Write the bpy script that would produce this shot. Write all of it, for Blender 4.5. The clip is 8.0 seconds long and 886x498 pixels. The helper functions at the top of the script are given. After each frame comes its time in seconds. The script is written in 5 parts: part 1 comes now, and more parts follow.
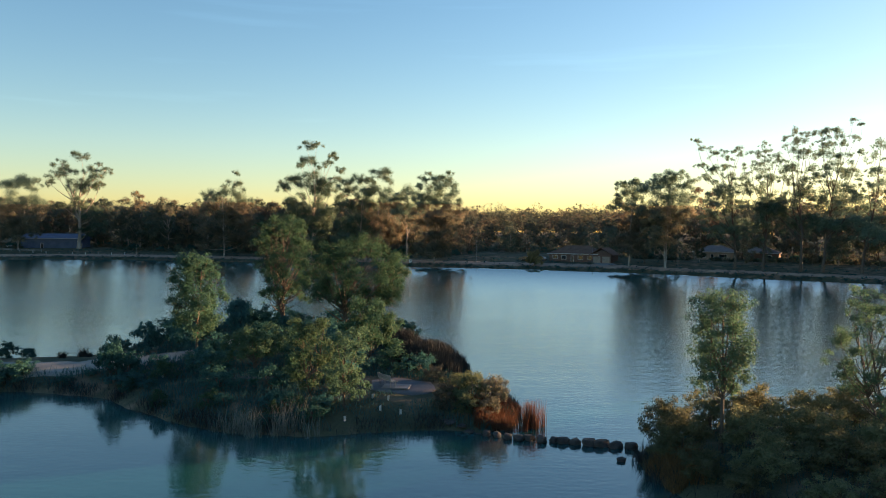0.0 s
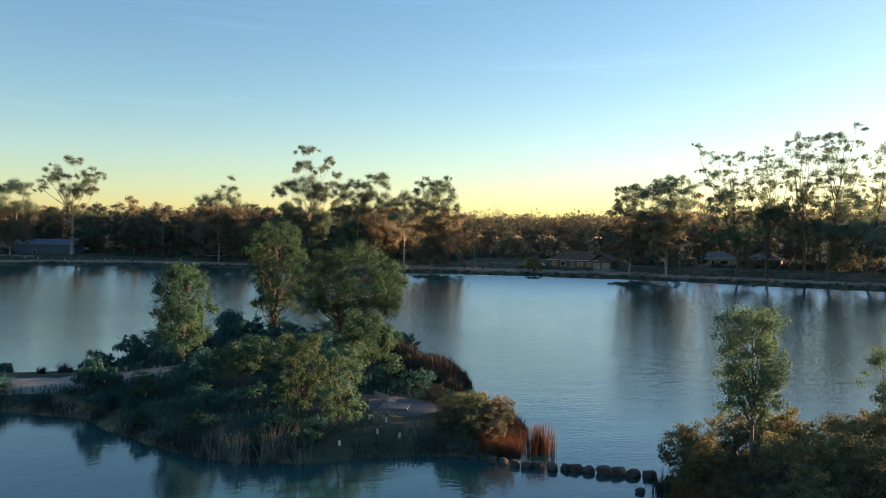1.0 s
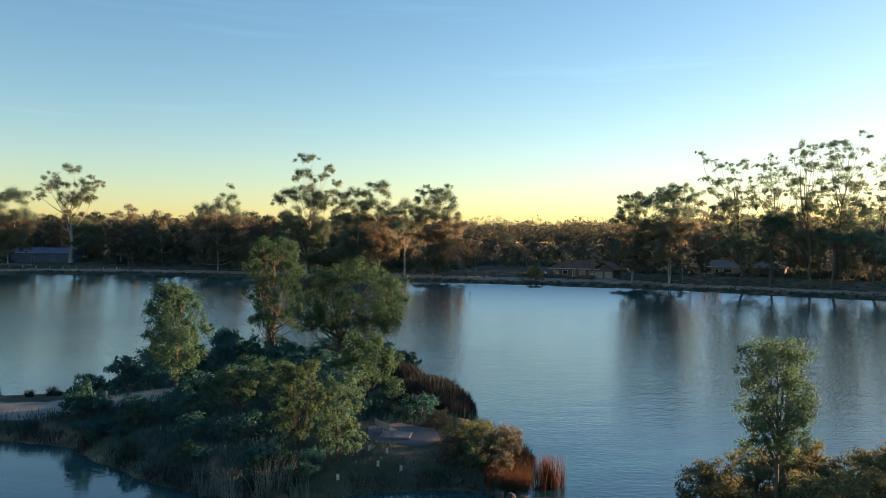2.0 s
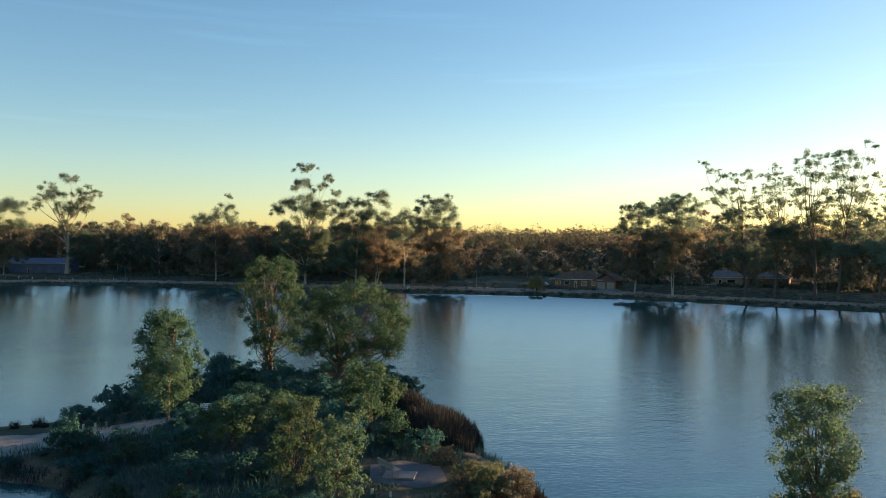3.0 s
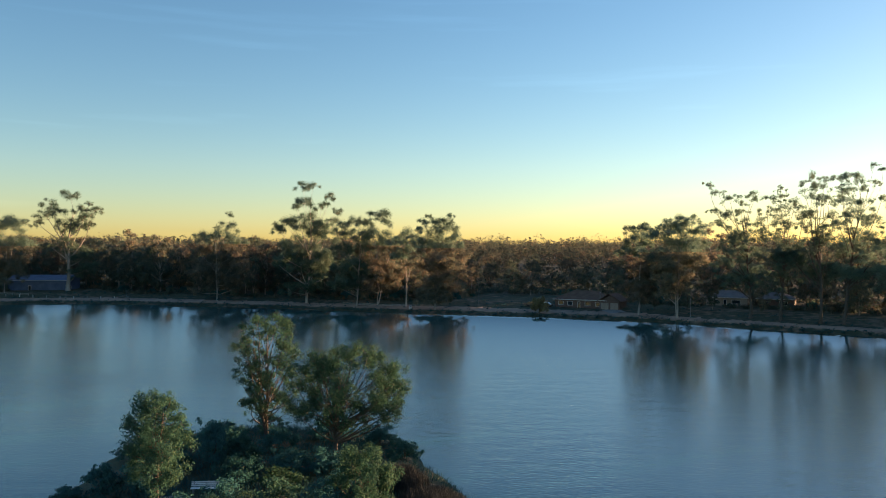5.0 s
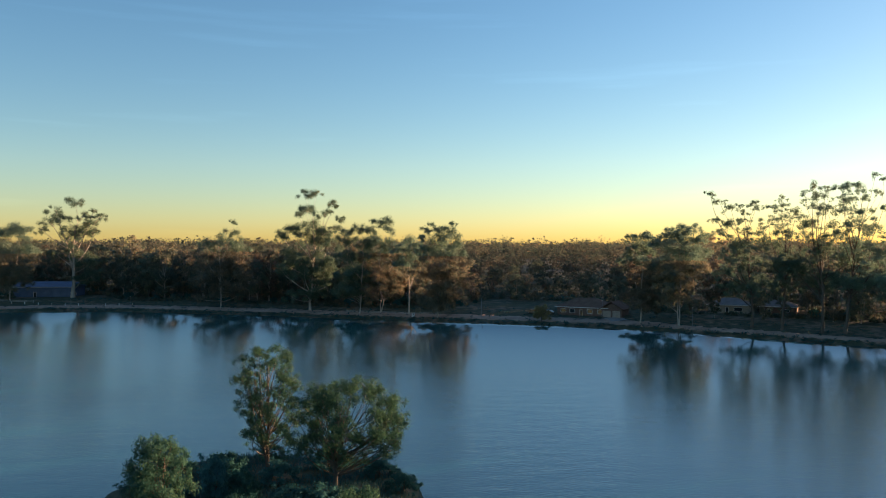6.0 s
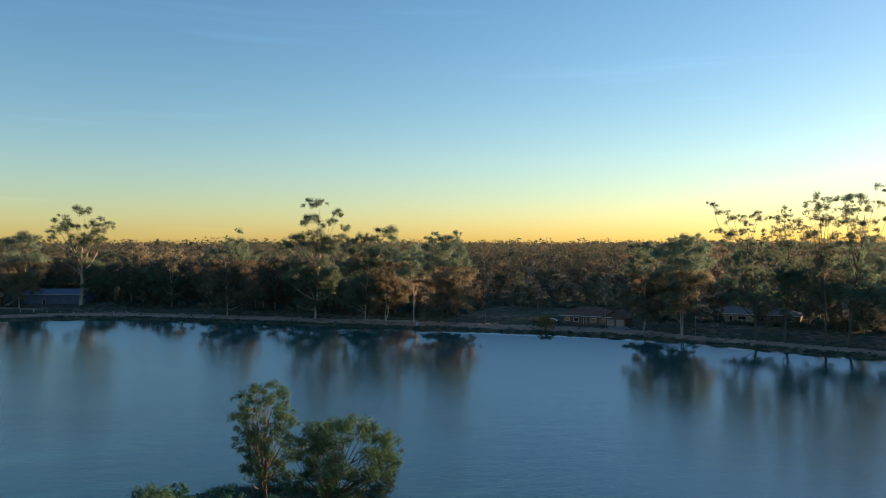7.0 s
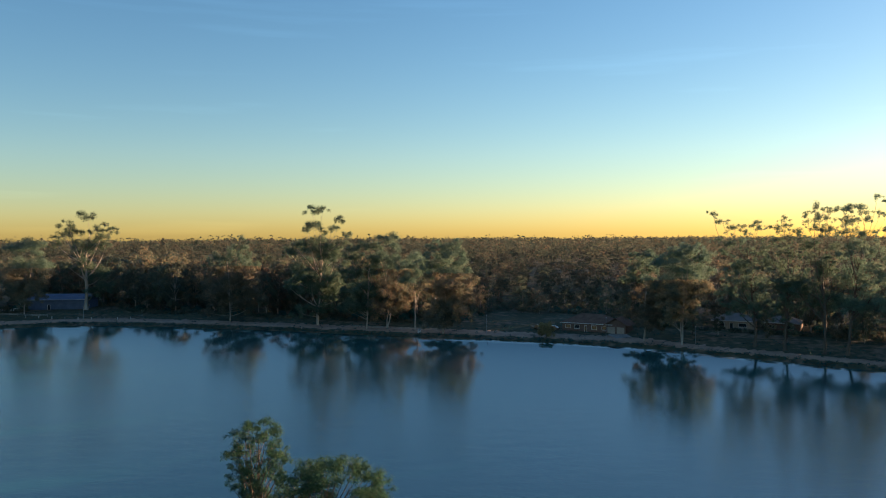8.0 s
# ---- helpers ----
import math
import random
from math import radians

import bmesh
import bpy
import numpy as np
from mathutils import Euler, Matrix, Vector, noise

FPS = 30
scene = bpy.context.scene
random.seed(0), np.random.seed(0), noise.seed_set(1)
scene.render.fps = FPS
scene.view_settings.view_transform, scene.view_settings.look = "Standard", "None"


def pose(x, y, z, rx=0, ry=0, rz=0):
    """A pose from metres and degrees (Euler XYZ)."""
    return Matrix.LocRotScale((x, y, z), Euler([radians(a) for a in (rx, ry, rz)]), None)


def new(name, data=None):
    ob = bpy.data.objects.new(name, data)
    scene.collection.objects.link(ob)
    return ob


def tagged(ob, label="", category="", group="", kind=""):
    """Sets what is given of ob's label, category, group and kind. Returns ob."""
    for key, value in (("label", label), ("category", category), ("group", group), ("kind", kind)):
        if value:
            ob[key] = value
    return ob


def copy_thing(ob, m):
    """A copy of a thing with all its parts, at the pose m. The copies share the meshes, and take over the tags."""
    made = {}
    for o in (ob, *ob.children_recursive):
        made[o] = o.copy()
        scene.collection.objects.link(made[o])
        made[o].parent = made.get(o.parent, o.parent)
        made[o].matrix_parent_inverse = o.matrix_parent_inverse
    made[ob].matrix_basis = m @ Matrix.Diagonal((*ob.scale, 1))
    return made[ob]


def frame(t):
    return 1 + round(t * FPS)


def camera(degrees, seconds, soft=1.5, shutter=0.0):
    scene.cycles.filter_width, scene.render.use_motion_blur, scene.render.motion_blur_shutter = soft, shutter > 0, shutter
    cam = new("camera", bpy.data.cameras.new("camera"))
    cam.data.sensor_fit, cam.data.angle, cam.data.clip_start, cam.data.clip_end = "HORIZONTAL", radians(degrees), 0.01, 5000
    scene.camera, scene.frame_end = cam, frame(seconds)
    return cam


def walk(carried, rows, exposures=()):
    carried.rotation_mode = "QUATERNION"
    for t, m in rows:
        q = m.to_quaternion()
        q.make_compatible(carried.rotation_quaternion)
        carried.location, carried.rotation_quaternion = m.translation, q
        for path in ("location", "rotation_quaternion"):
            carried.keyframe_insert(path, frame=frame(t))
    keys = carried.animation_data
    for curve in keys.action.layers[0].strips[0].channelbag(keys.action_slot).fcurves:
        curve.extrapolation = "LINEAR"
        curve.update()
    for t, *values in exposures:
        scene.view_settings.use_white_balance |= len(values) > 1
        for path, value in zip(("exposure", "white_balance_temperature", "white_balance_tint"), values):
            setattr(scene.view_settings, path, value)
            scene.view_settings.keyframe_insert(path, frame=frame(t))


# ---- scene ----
cam = camera(58.49, 8.0, soft=1.0)
# seconds, x, y, z, yaw, pitch, roll (leaning left)
ROWS = [
    (0.0, -0.061, 2.525, 12.537, 0.340, -1.431, 0.425),
    (0.5, -0.266, 4.522, 12.537, 0.136, -1.281, 0.462),
    (1.0, -0.407, 6.020, 12.815, 0.106, -1.066, 0.462),
    (1.5, -0.476, 7.070, 13.258, 0.125, -0.876, 0.405),
    (3.0, -1.040, 10.989, 15.029, 0.064, -0.184, 0.272),
    (3.5, -1.240, 12.160, 15.926, -0.003, 0.008, 0.200),
    (4.0, -1.240, 12.860, 17.118, 0.083, 0.105, 0.158),
    (4.5, -0.950, 12.980, 18.737, 0.205, 0.119, 0.179),
    (6.0, -0.080, 12.020, 23.859, 0.620, -0.145, -0.017),
    (6.5, 0.580, 11.480, 25.927, 0.910, -0.192, -0.147),
    (7.0, 1.444, 10.955, 28.044, 1.245, -0.419, -0.236),
    (7.5, 2.342, 10.591, 30.341, 1.517, -0.642, -0.326),
    (8.0, 3.101, 10.234, 32.730, 1.685, -0.915, -0.412),
]
walk(cam, [(t, pose(x, y, z, 90 + pitch, 0, yaw) @ pose(0, 0, 0, 0, 0, roll)) for t, x, y, z, yaw, pitch, roll in ROWS],
     [(0.0, 2.30, 7500, 19), (4.0, 2.17, 7300, 19), (8.0, 1.90, 6700, 16)])

# ---- light ----
SUN_AZIMUTH, SUN_HEIGHT = 62.0, 5.6          # degrees to the right of +y, degrees above the horizon
world = bpy.data.worlds.new("world")
scene.world = world
world.use_nodes = True
wn, wl = world.node_tree.nodes, world.node_tree.links
sky = wn.new("ShaderNodeTexSky")
sky.sky_type, sky.sun_disc = "NISHITA", False
sky.sun_elevation, sky.sun_rotation = radians(SUN_HEIGHT), radians(SUN_AZIMUTH)
sky.altitude, sky.air_density, sky.dust_density, sky.ozone_density = 200.0, 1.0, 0.42, 2.6
wn["Background"].inputs["Strength"].default_value = 0.075
# thin high cirrus over the whole sky
w_co, w_map, w_noise, w_ramp = (wn.new("ShaderNode" + k) for k in ("TexCoord", "Mapping", "TexNoise", "ValToRGB"))
w_map.inputs["Scale"].default_value = (1.6, 1.6, 26.0)
w_noise.inputs["Scale"].default_value, w_noise.inputs["Detail"].default_value = 1.7, 6.0
w_ramp.color_ramp.elements[0].position, w_ramp.color_ramp.elements[1].position = 0.60, 0.80
w_ramp.color_ramp.elements[1].color = (0.11, 0.11, 0.11, 1)
w_mix = wn.new("ShaderNodeMix")
w_mix.data_type, w_mix.blend_type = "RGBA", "ADD"
wl.new(w_co.outputs["Generated"], w_map.inputs["Vector"])
wl.new(w_map.outputs["Vector"], w_noise.inputs["Vector"])
wl.new(w_noise.outputs["Fac"], w_ramp.inputs["Fac"])
wl.new(w_ramp.outputs["Color"], w_mix.inputs[0])
wl.new(sky.outputs["Color"], w_mix.inputs[6])
wl.new(sky.outputs["Color"], w_mix.inputs[7])
w_hue = wn.new("ShaderNodeHueSaturation")
w_hue.inputs["Saturation"].default_value = 1.14
w_tint = wn.new("ShaderNodeMix")
w_tint.data_type, w_tint.blend_type = "RGBA", "MULTIPLY"
w_tint.inputs[0].default_value, w_tint.inputs[7].default_value = 1.0, (1.0, 0.995, 0.98, 1)
wl.new(w_mix.outputs[2], w_hue.inputs["Color"])
wl.new(w_hue.outputs["Color"], w_tint.inputs[6])
wl.new(w_tint.outputs[2], wn["Background"].inputs["Color"])

sun_data = bpy.data.lights.new("sun", "SUN")
sun_data.energy, sun_data.angle, sun_data.color = 5.0, radians(0.6), (1.0, 0.67, 0.40)
sun = new("sun", sun_data)
az, el = radians(SUN_AZIMUTH), radians(SUN_HEIGHT)
sun_way = Vector((math.sin(az) * math.cos(el), math.cos(az) * math.cos(el), math.sin(el)))
sun.matrix_world = Matrix.Translation((300, 300, 200)) @ (-sun_way).to_track_quat("-Z", "Y").to_matrix().to_4x4()


# ---- materials ----
def material(name, rough=0.8, metal=0.0, spec=0.3):
    m = bpy.data.materials.new(name)
    m.use_nodes = True
    b = m.node_tree.nodes["Principled BSDF"]
    b.inputs["Roughness"].default_value, b.inputs["Metallic"].default_value = rough, metal
    b.inputs["Specular IOR Level"].default_value = spec
    return m, m.node_tree.nodes, m.node_tree.links, b


def noise_node(n, l, scale, detail=4.0, coord="Object", stretch=None):
    tc = n.new("ShaderNodeTexCoord")
    tex = n.new("ShaderNodeTexNoise")
    tex.inputs["Scale"].default_value, tex.inputs["Detail"].default_value = scale, detail
    out = tc.outputs[coord]
    if stretch:
        mp = n.new("ShaderNodeMapping")
        mp.inputs["Scale"].default_value = stretch
        l.new(out, mp.inputs["Vector"])
        out = mp.outputs["Vector"]
    l.new(out, tex.inputs["Vector"])
    return tex


def ramp_node(n, stops):
    r = n.new("ShaderNodeValToRGB")
    e = r.color_ramp.elements
    while len(e) < len(stops):
        e.new(0.5)
    for k, (p, c) in enumerate(stops):
        e[k].position, e[k].color = p, (*c, 1)
    return r


def mix_node(n, l, kind, fac, a, b):
    m = n.new("ShaderNodeMix")
    m.data_type, m.blend_type = "RGBA", kind
    for sock, v in ((m.inputs[0], fac), (m.inputs[6], a), (m.inputs[7], b)):
        if isinstance(v, (int, float)):
            sock.default_value = v
        elif isinstance(v, tuple):
            sock.default_value = (*v, 1)
        else:
            l.new(v, sock)
    return m.outputs[2]


def bump_node(n, l, b, height, strength, distance):
    bp = n.new("ShaderNodeBump")
    bp.inputs["Strength"].default_value, bp.inputs["Distance"].default_value = strength, distance
    l.new(height, bp.inputs["Height"])
    l.new(bp.outputs["Normal"], b.inputs["Normal"])
    return bp


def solid(name, dark, light, scale=3.0, rough=0.8, metal=0.0, spec=0.3, bump=0.3, dist=0.02, stretch=None, per_object=0.0):
    """A surface of two tones, mottled coarse and fine, with relief."""
    m, n, l, b = material(name, rough, metal, spec)
    big, fine = noise_node(n, l, scale, 5, stretch=stretch), noise_node(n, l, scale * 9, 3, stretch=stretch)
    r = ramp_node(n, [(0.3, dark), (0.7, light)])
    mx = mix_node(n, l, "MIX", 0.35, big.outputs["Fac"], fine.outputs["Fac"])
    l.new(mx, r.inputs["Fac"])
    out = r.outputs["Color"]
    if per_object:
        oi = n.new("ShaderNodeObjectInfo")
        mr = n.new("ShaderNodeMapRange")
        mr.inputs["To Min"].default_value, mr.inputs["To Max"].default_value = 1 - per_object, 1 + per_object
        l.new(oi.outputs["Random"], mr.inputs["Value"])
        hs = n.new("ShaderNodeHueSaturation")
        l.new(mr.outputs["Result"], hs.inputs["Value"])
        l.new(out, hs.inputs["Color"])
        out = hs.outputs["Color"]
    l.new(out, b.inputs["Base Color"])
    if bump:
        bump_node(n, l, b, fine.outputs["Fac"], bump, dist)
    return m


def foliage(name, dark, mid, light, through_light=0.4, rough=0.55, patch_scale=0.22, patch_weight=0.55):
    """Leaves: each one a tone of its own, each plant a little off, light passing through."""
    m, n, l, b = material(name, max(rough, 0.7), 0, 0.06)
    geo, oi = n.new("ShaderNodeNewGeometry"), n.new("ShaderNodeObjectInfo")
    r = ramp_node(n, [(0.0, dark), (0.55, mid), (1.0, light)] if patch_weight < 0.6 else [(0.28, dark), (0.5, mid), (0.72, light)])
    patch = noise_node(n, l, patch_scale, 3)
    mx = mix_node(n, l, "MIX", patch_weight, geo.outputs["Random Per Island"], patch.outputs["Fac"])
    l.new(mx, r.inputs["Fac"])
    hs = n.new("ShaderNodeHueSaturation")
    mr, mh = n.new("ShaderNodeMapRange"), n.new("ShaderNodeMapRange")
    mr.inputs["To Min"].default_value, mr.inputs["To Max"].default_value = 1.0, 1.65
    mh.inputs["To Min"].default_value, mh.inputs["To Max"].default_value = 0.475, 0.515
    l.new(oi.outputs["Random"], mr.inputs["Value"])
    l.new(oi.outputs["Random"], mh.inputs["Value"])
    l.new(mr.outputs["Result"], hs.inputs["Value"])
    l.new(mh.outputs["Result"], hs.inputs["Hue"])
    l.new(r.outputs["Color"], hs.inputs["Color"])
    l.new(hs.outputs["Color"], b.inputs["Base Color"])
    tr = n.new("ShaderNodeBsdfTranslucent")
    l.new(hs.outputs["Color"], tr.inputs["Color"])
    ms = n.new("ShaderNodeMixShader")
    ms.inputs[0].default_value = through_light
    l.new(b.outputs[0], ms.inputs[1])
    l.new(tr.outputs[0], ms.inputs[2])
    l.new(ms.outputs[0], n["Material Output"].inputs["Surface"])
    return m


LEAF_GUM = foliage("gum_leaves", (0.056, 0.096, 0.074), (0.090, 0.137, 0.099), (0.155, 0.186, 0.128), 0.5, 0.7, 0.3, 0.75)
LEAF_FOREST = foliage("forest_leaves", (0.048, 0.079, 0.066), (0.084, 0.108, 0.080), (0.182, 0.146, 0.096), 0.5, 0.7, 0.16, 0.8)
LEAF_RUST = foliage("rusty_leaves", (0.060, 0.083, 0.065), (0.125, 0.116, 0.083), (0.241, 0.170, 0.108), 0.5, 0.7, 0.26, 0.7)
LEAF_YOUNG = foliage("young_gum_leaves", (0.014, 0.046, 0.034), (0.034, 0.082, 0.053), (0.112, 0.140, 0.062), 0.5)
LEAF_OLIVE = foliage("olive_leaves", (0.026, 0.064, 0.044), (0.048, 0.094, 0.057), (0.122, 0.142, 0.068), 0.5)
LEAF_FAR = foliage("far_woods_leaves", (0.038, 0.060, 0.052), (0.068, 0.080, 0.060), (0.142, 0.112, 0.074), 0.5, 0.7, 0.085, 0.92)
LEAF_DARK = foliage("dark_shrub_leaves", (0.016, 0.066, 0.066), (0.031, 0.100, 0.094), (0.060, 0.122, 0.094), 0.5)
LEAF_WATTLE = foliage("saltbush_leaves", (0.052, 0.082, 0.048), (0.094, 0.118, 0.066), (0.175, 0.160, 0.090), 0.5)
LEAF_SALT = foliage("islet_shrub_leaves", (0.062, 0.080, 0.046), (0.112, 0.122, 0.068), (0.185, 0.165, 0.095), 0.5)
REED_DRY = foliage("dry_reed", (0.085, 0.095, 0.085), (0.15, 0.158, 0.138), (0.24, 0.24, 0.205), 0.3)
REED_DARK = foliage("dark_sedge", (0.016, 0.021, 0.022), (0.027, 0.031, 0.032), (0.050, 0.050, 0.046), 0.10)
REED_RUST = foliage("rusty_reed", (0.05, 0.032, 0.018), (0.11, 0.060, 0.032), (0.19, 0.10, 0.055), 0.3)
GRASS = foliage("bank_grass", (0.014, 0.050, 0.052), (0.027, 0.072, 0.070), (0.056, 0.096, 0.084), 0.45)
LEAF_STRAW = foliage("straw_leaves", (0.12, 0.10, 0.055), (0.22, 0.18, 0.085), (0.32, 0.26, 0.13), 0.5)
BARK_PALE = solid("pale_gum_bark", (0.20, 0.165, 0.13), (0.46, 0.40, 0.34), 0.8, 0.8, bump=0.4, stretch=(1, 1, 0.25))
BARK_DARK = solid("dark_bark", (0.05, 0.04, 0.03), (0.14, 0.11, 0.085), 1.5, 0.9, bump=0.6, stretch=(1, 1, 0.2))
STONE = solid("boulder_stone", (0.022, 0.021, 0.022), (0.095, 0.082, 0.076), 1.8, 0.85, bump=0.8, dist=0.05, per_object=0.25)
GRAVEL = solid("gravel_path", (0.185, 0.18, 0.165), (0.31, 0.295, 0.27), 0.7, 0.95, bump=0.5, dist=0.02)
DIRT = solid("foreshore_dirt", (0.20, 0.125, 0.095), (0.42, 0.28, 0.205), 0.30, 0.95, bump=0.4, dist=0.05)
BARE_EARTH = solid("bare_earth", (0.085, 0.085, 0.090), (0.15, 0.145, 0.15), 0.6, 0.95, bump=0.5, dist=0.03)
BANK_EARTH = solid("bank_earth", (0.105, 0.084, 0.070), (0.19, 0.155, 0.130), 0.9, 0.95, bump=0.6, dist=0.04)
CONCRETE = solid("concrete", (0.17, 0.165, 0.16), (0.26, 0.25, 0.24), 1.2, 0.9, bump=0.3, dist=0.01)
TIMBER_GREY = solid("weathered_timber", (0.20, 0.18, 0.16), (0.38, 0.35, 0.31), 2.5, 0.85, bump=0.4, stretch=(0.3, 3, 3), per_object=0.15)
PAINT_PALE = solid("pale_painted_slats", (0.58, 0.58, 0.60), (0.76, 0.76, 0.78), 4.0, 0.5, bump=0.1, per_object=0.06)
STEEL = solid("galvanised_steel", (0.20, 0.205, 0.21), (0.30, 0.305, 0.31), 6.0, 0.6, 0.4, 0.4, bump=0.05)
WHITE_PLASTIC = solid("white_plastic_sleeve", (0.40, 0.40, 0.37), (0.56, 0.56, 0.53), 5.0, 0.6, bump=0.05, per_object=0.1)
ROOF_BLUE = solid("blue_grey_roof_sheet", (0.075, 0.11, 0.19), (0.15, 0.20, 0.32), 0.4, 0.65, 0.0, 0.3, bump=0.1)
ROOF_TILE = solid("brown_roof_tile", (0.11, 0.06, 0.045), (0.20, 0.12, 0.09), 0.7, 0.95, spec=0.1, bump=0.4, dist=0.04)
ROOF_PALE = solid("pale_roof_sheet", (0.13, 0.12, 0.12), (0.22, 0.20, 0.20), 0.5, 0.7, 0.0, 0.3, bump=0.1)
BRICK = solid("brown_brick", (0.10, 0.058, 0.045), (0.19, 0.115, 0.088), 1.4, 0.9, bump=0.4)
RENDERED = solid("cream_render", (0.24, 0.19, 0.15), (0.36, 0.30, 0.25), 0.8, 0.9, bump=0.2)
SHED_WALL = solid("blue_grey_wall_sheet", (0.06, 0.09, 0.15), (0.11, 0.15, 0.23), 0.5, 0.65, 0.0, 0.3, bump=0.1)
TRIM = solid("white_trim", (0.50, 0.48, 0.46), (0.66, 0.64, 0.60), 2.0, 0.7, bump=0.05)
CAR_WHITE = solid("white_car_paint", (0.68, 0.68, 0.68), (0.78, 0.78, 0.78), 0.6, 0.25, 0.0, 0.6, bump=0)
CAR_DARK = solid("dark_car_paint", (0.03, 0.035, 0.045), (0.05, 0.055, 0.07), 0.6, 0.25, 0.2, 0.6, bump=0)
RUBBER = solid("tyre_rubber", (0.015, 0.015, 0.015), (0.035, 0.035, 0.035), 6, 0.9, bump=0.2)
GLASS = solid("window_glass", (0.02, 0.025, 0.03), (0.035, 0.04, 0.045), 0.5, 0.08, 0.0, 0.6, bump=0)


def ground_material():
    m, n, l, b = material("lakeside_ground", 0.95, 0, 0.15)
    big, mid, fine = noise_node(n, l, 0.06, 5), noise_node(n, l, 0.45, 5), noise_node(n, l, 6.0, 4)
    grass = ramp_node(n, [(0.3, (0.038, 0.048, 0.032)), (0.55, (0.074, 0.078, 0.048)), (0.8, (0.15, 0.130, 0.080))])
    dirt = ramp_node(n, [(0.3, (0.10, 0.07, 0.05)), (0.7, (0.23, 0.165, 0.115))])
    mx = mix_node(n, l, "MIX", 0.45, mid.outputs["Fac"], fine.outputs["Fac"])
    l.new(mx, grass.inputs["Fac"])
    l.new(mx, dirt.inputs["Fac"])
    sel = ramp_node(n, [(0.5, (0, 0, 0)), (0.62, (1, 1, 1))])
    l.new(mix_node(n, l, "MIX", 0.5, big.outputs["Fac"], mid.outputs["Fac"]), sel.inputs["Fac"])
    l.new(mix_node(n, l, "MIX", sel.outputs["Color"], grass.outputs["Color"], dirt.outputs["Color"]), b.inputs["Base Color"])
    bump_node(n, l, b, fine.outputs["Fac"], 0.6, 0.06)
    return m


def water_material():
    """Lake water: glassy under the sheltering trees and by the island, wind-rippled on the open lake."""
    m, n, l, b = material("lake_water", 0.03, 0, 0.5)
    b.inputs["IOR"].default_value = 1.85
    b.inputs["Base Color"].default_value = (0.006, 0.070, 0.072, 1)
    small = noise_node(n, l, 2.6, 4, stretch=(0.6, 1.0, 1.0))
    swell = noise_node(n, l, 0.35, 2, stretch=(0.5, 1.0, 1.0))
    patch = noise_node(n, l, 0.018, 2)
    sep = n.new("ShaderNodeSeparateXYZ")
    tc = n.new("ShaderNodeTexCoord")
    l.new(tc.outputs["Object"], sep.inputs[0])
    fetch = n.new("ShaderNodeMath")            # metres along the wind, from the near side
    fetch.operation = "MULTIPLY_ADD"
    l.new(sep.outputs["X"], fetch.inputs[0])
    fetch.inputs[1].default_value = 0.33
    l.new(sep.outputs["Y"], fetch.inputs[2])
    wave = ramp_node(n, [(0.0, (0.30,) * 3), (0.14, (0.34,) * 3), (0.24, (0.9,) * 3), (0.40, (0.95,) * 3), (0.60, (0.50,) * 3), (0.80, (0.24,) * 3)])
    rng_node = n.new("ShaderNodeMapRange")
    rng_node.inputs["From Max"].default_value = 300.0
    l.new(fetch.outputs[0], rng_node.inputs["Value"])
    l.new(rng_node.outputs["Result"], wave.inputs["Fac"])
    calm = ramp_node(n, [(0.35, (0.55, 0.55, 0.55)), (0.65, (1, 1, 1))])
    l.new(patch.outputs["Fac"], calm.inputs["Fac"])
    amp = n.new("ShaderNodeMath")
    amp.operation = "MULTIPLY"
    l.new(wave.outputs["Color"], amp.inputs[0])
    l.new(calm.outputs["Color"], amp.inputs[1])
    both = n.new("ShaderNodeMath")
    both.operation = "MULTIPLY_ADD"
    l.new(swell.outputs["Fac"], both.inputs[0])
    both.inputs[1].default_value = 1.2
    l.new(small.outputs["Fac"], both.inputs[2])
    mul = n.new("ShaderNodeMath")
    mul.operation = "MULTIPLY"
    l.new(both.outputs[0], mul.inputs[0])
    l.new(amp.outputs[0], mul.inputs[1])
    # bump tilted to the near side, more with the fetch, to mirror bright sky
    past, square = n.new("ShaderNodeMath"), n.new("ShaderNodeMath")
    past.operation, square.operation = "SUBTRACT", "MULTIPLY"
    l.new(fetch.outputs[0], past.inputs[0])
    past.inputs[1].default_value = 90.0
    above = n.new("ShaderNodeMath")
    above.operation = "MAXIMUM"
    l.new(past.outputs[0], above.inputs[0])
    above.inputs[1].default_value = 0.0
    capped = n.new("ShaderNodeMath")        # no more tilt past this fetch
    capped.operation = "MINIMUM"
    l.new(above.outputs[0], capped.inputs[0])
    capped.inputs[1].default_value = 200.0
    l.new(capped.outputs[0], square.inputs[0])
    l.new(capped.outputs[0], square.inputs[1])
    tilt = n.new("ShaderNodeMath")
    tilt.operation = "MULTIPLY_ADD"
    l.new(square.outputs[0], tilt.inputs[0])
    tilt.inputs[1].default_value = 0.0060
    l.new(mul.outputs[0], tilt.inputs[2])
    # second tilt, steepest at the far bank, brightens the water's reflection there
    bank, fade, steep = n.new("ShaderNodeAttribute"), n.new("ShaderNodeMath"), n.new("ShaderNodeMath")
    bank.attribute_name = "off_shore"
    fade.operation, steep.operation = "MULTIPLY", "POWER"
    l.new(bank.outputs["Fac"], fade.inputs[0])
    fade.inputs[1].default_value = -1.0 / 35.0
    steep.inputs[0].default_value = math.e
    l.new(fade.outputs[0], steep.inputs[1])
    bank_tilt = n.new("ShaderNodeMath")
    bank_tilt.operation = "MULTIPLY_ADD"
    l.new(steep.outputs[0], bank_tilt.inputs[0])
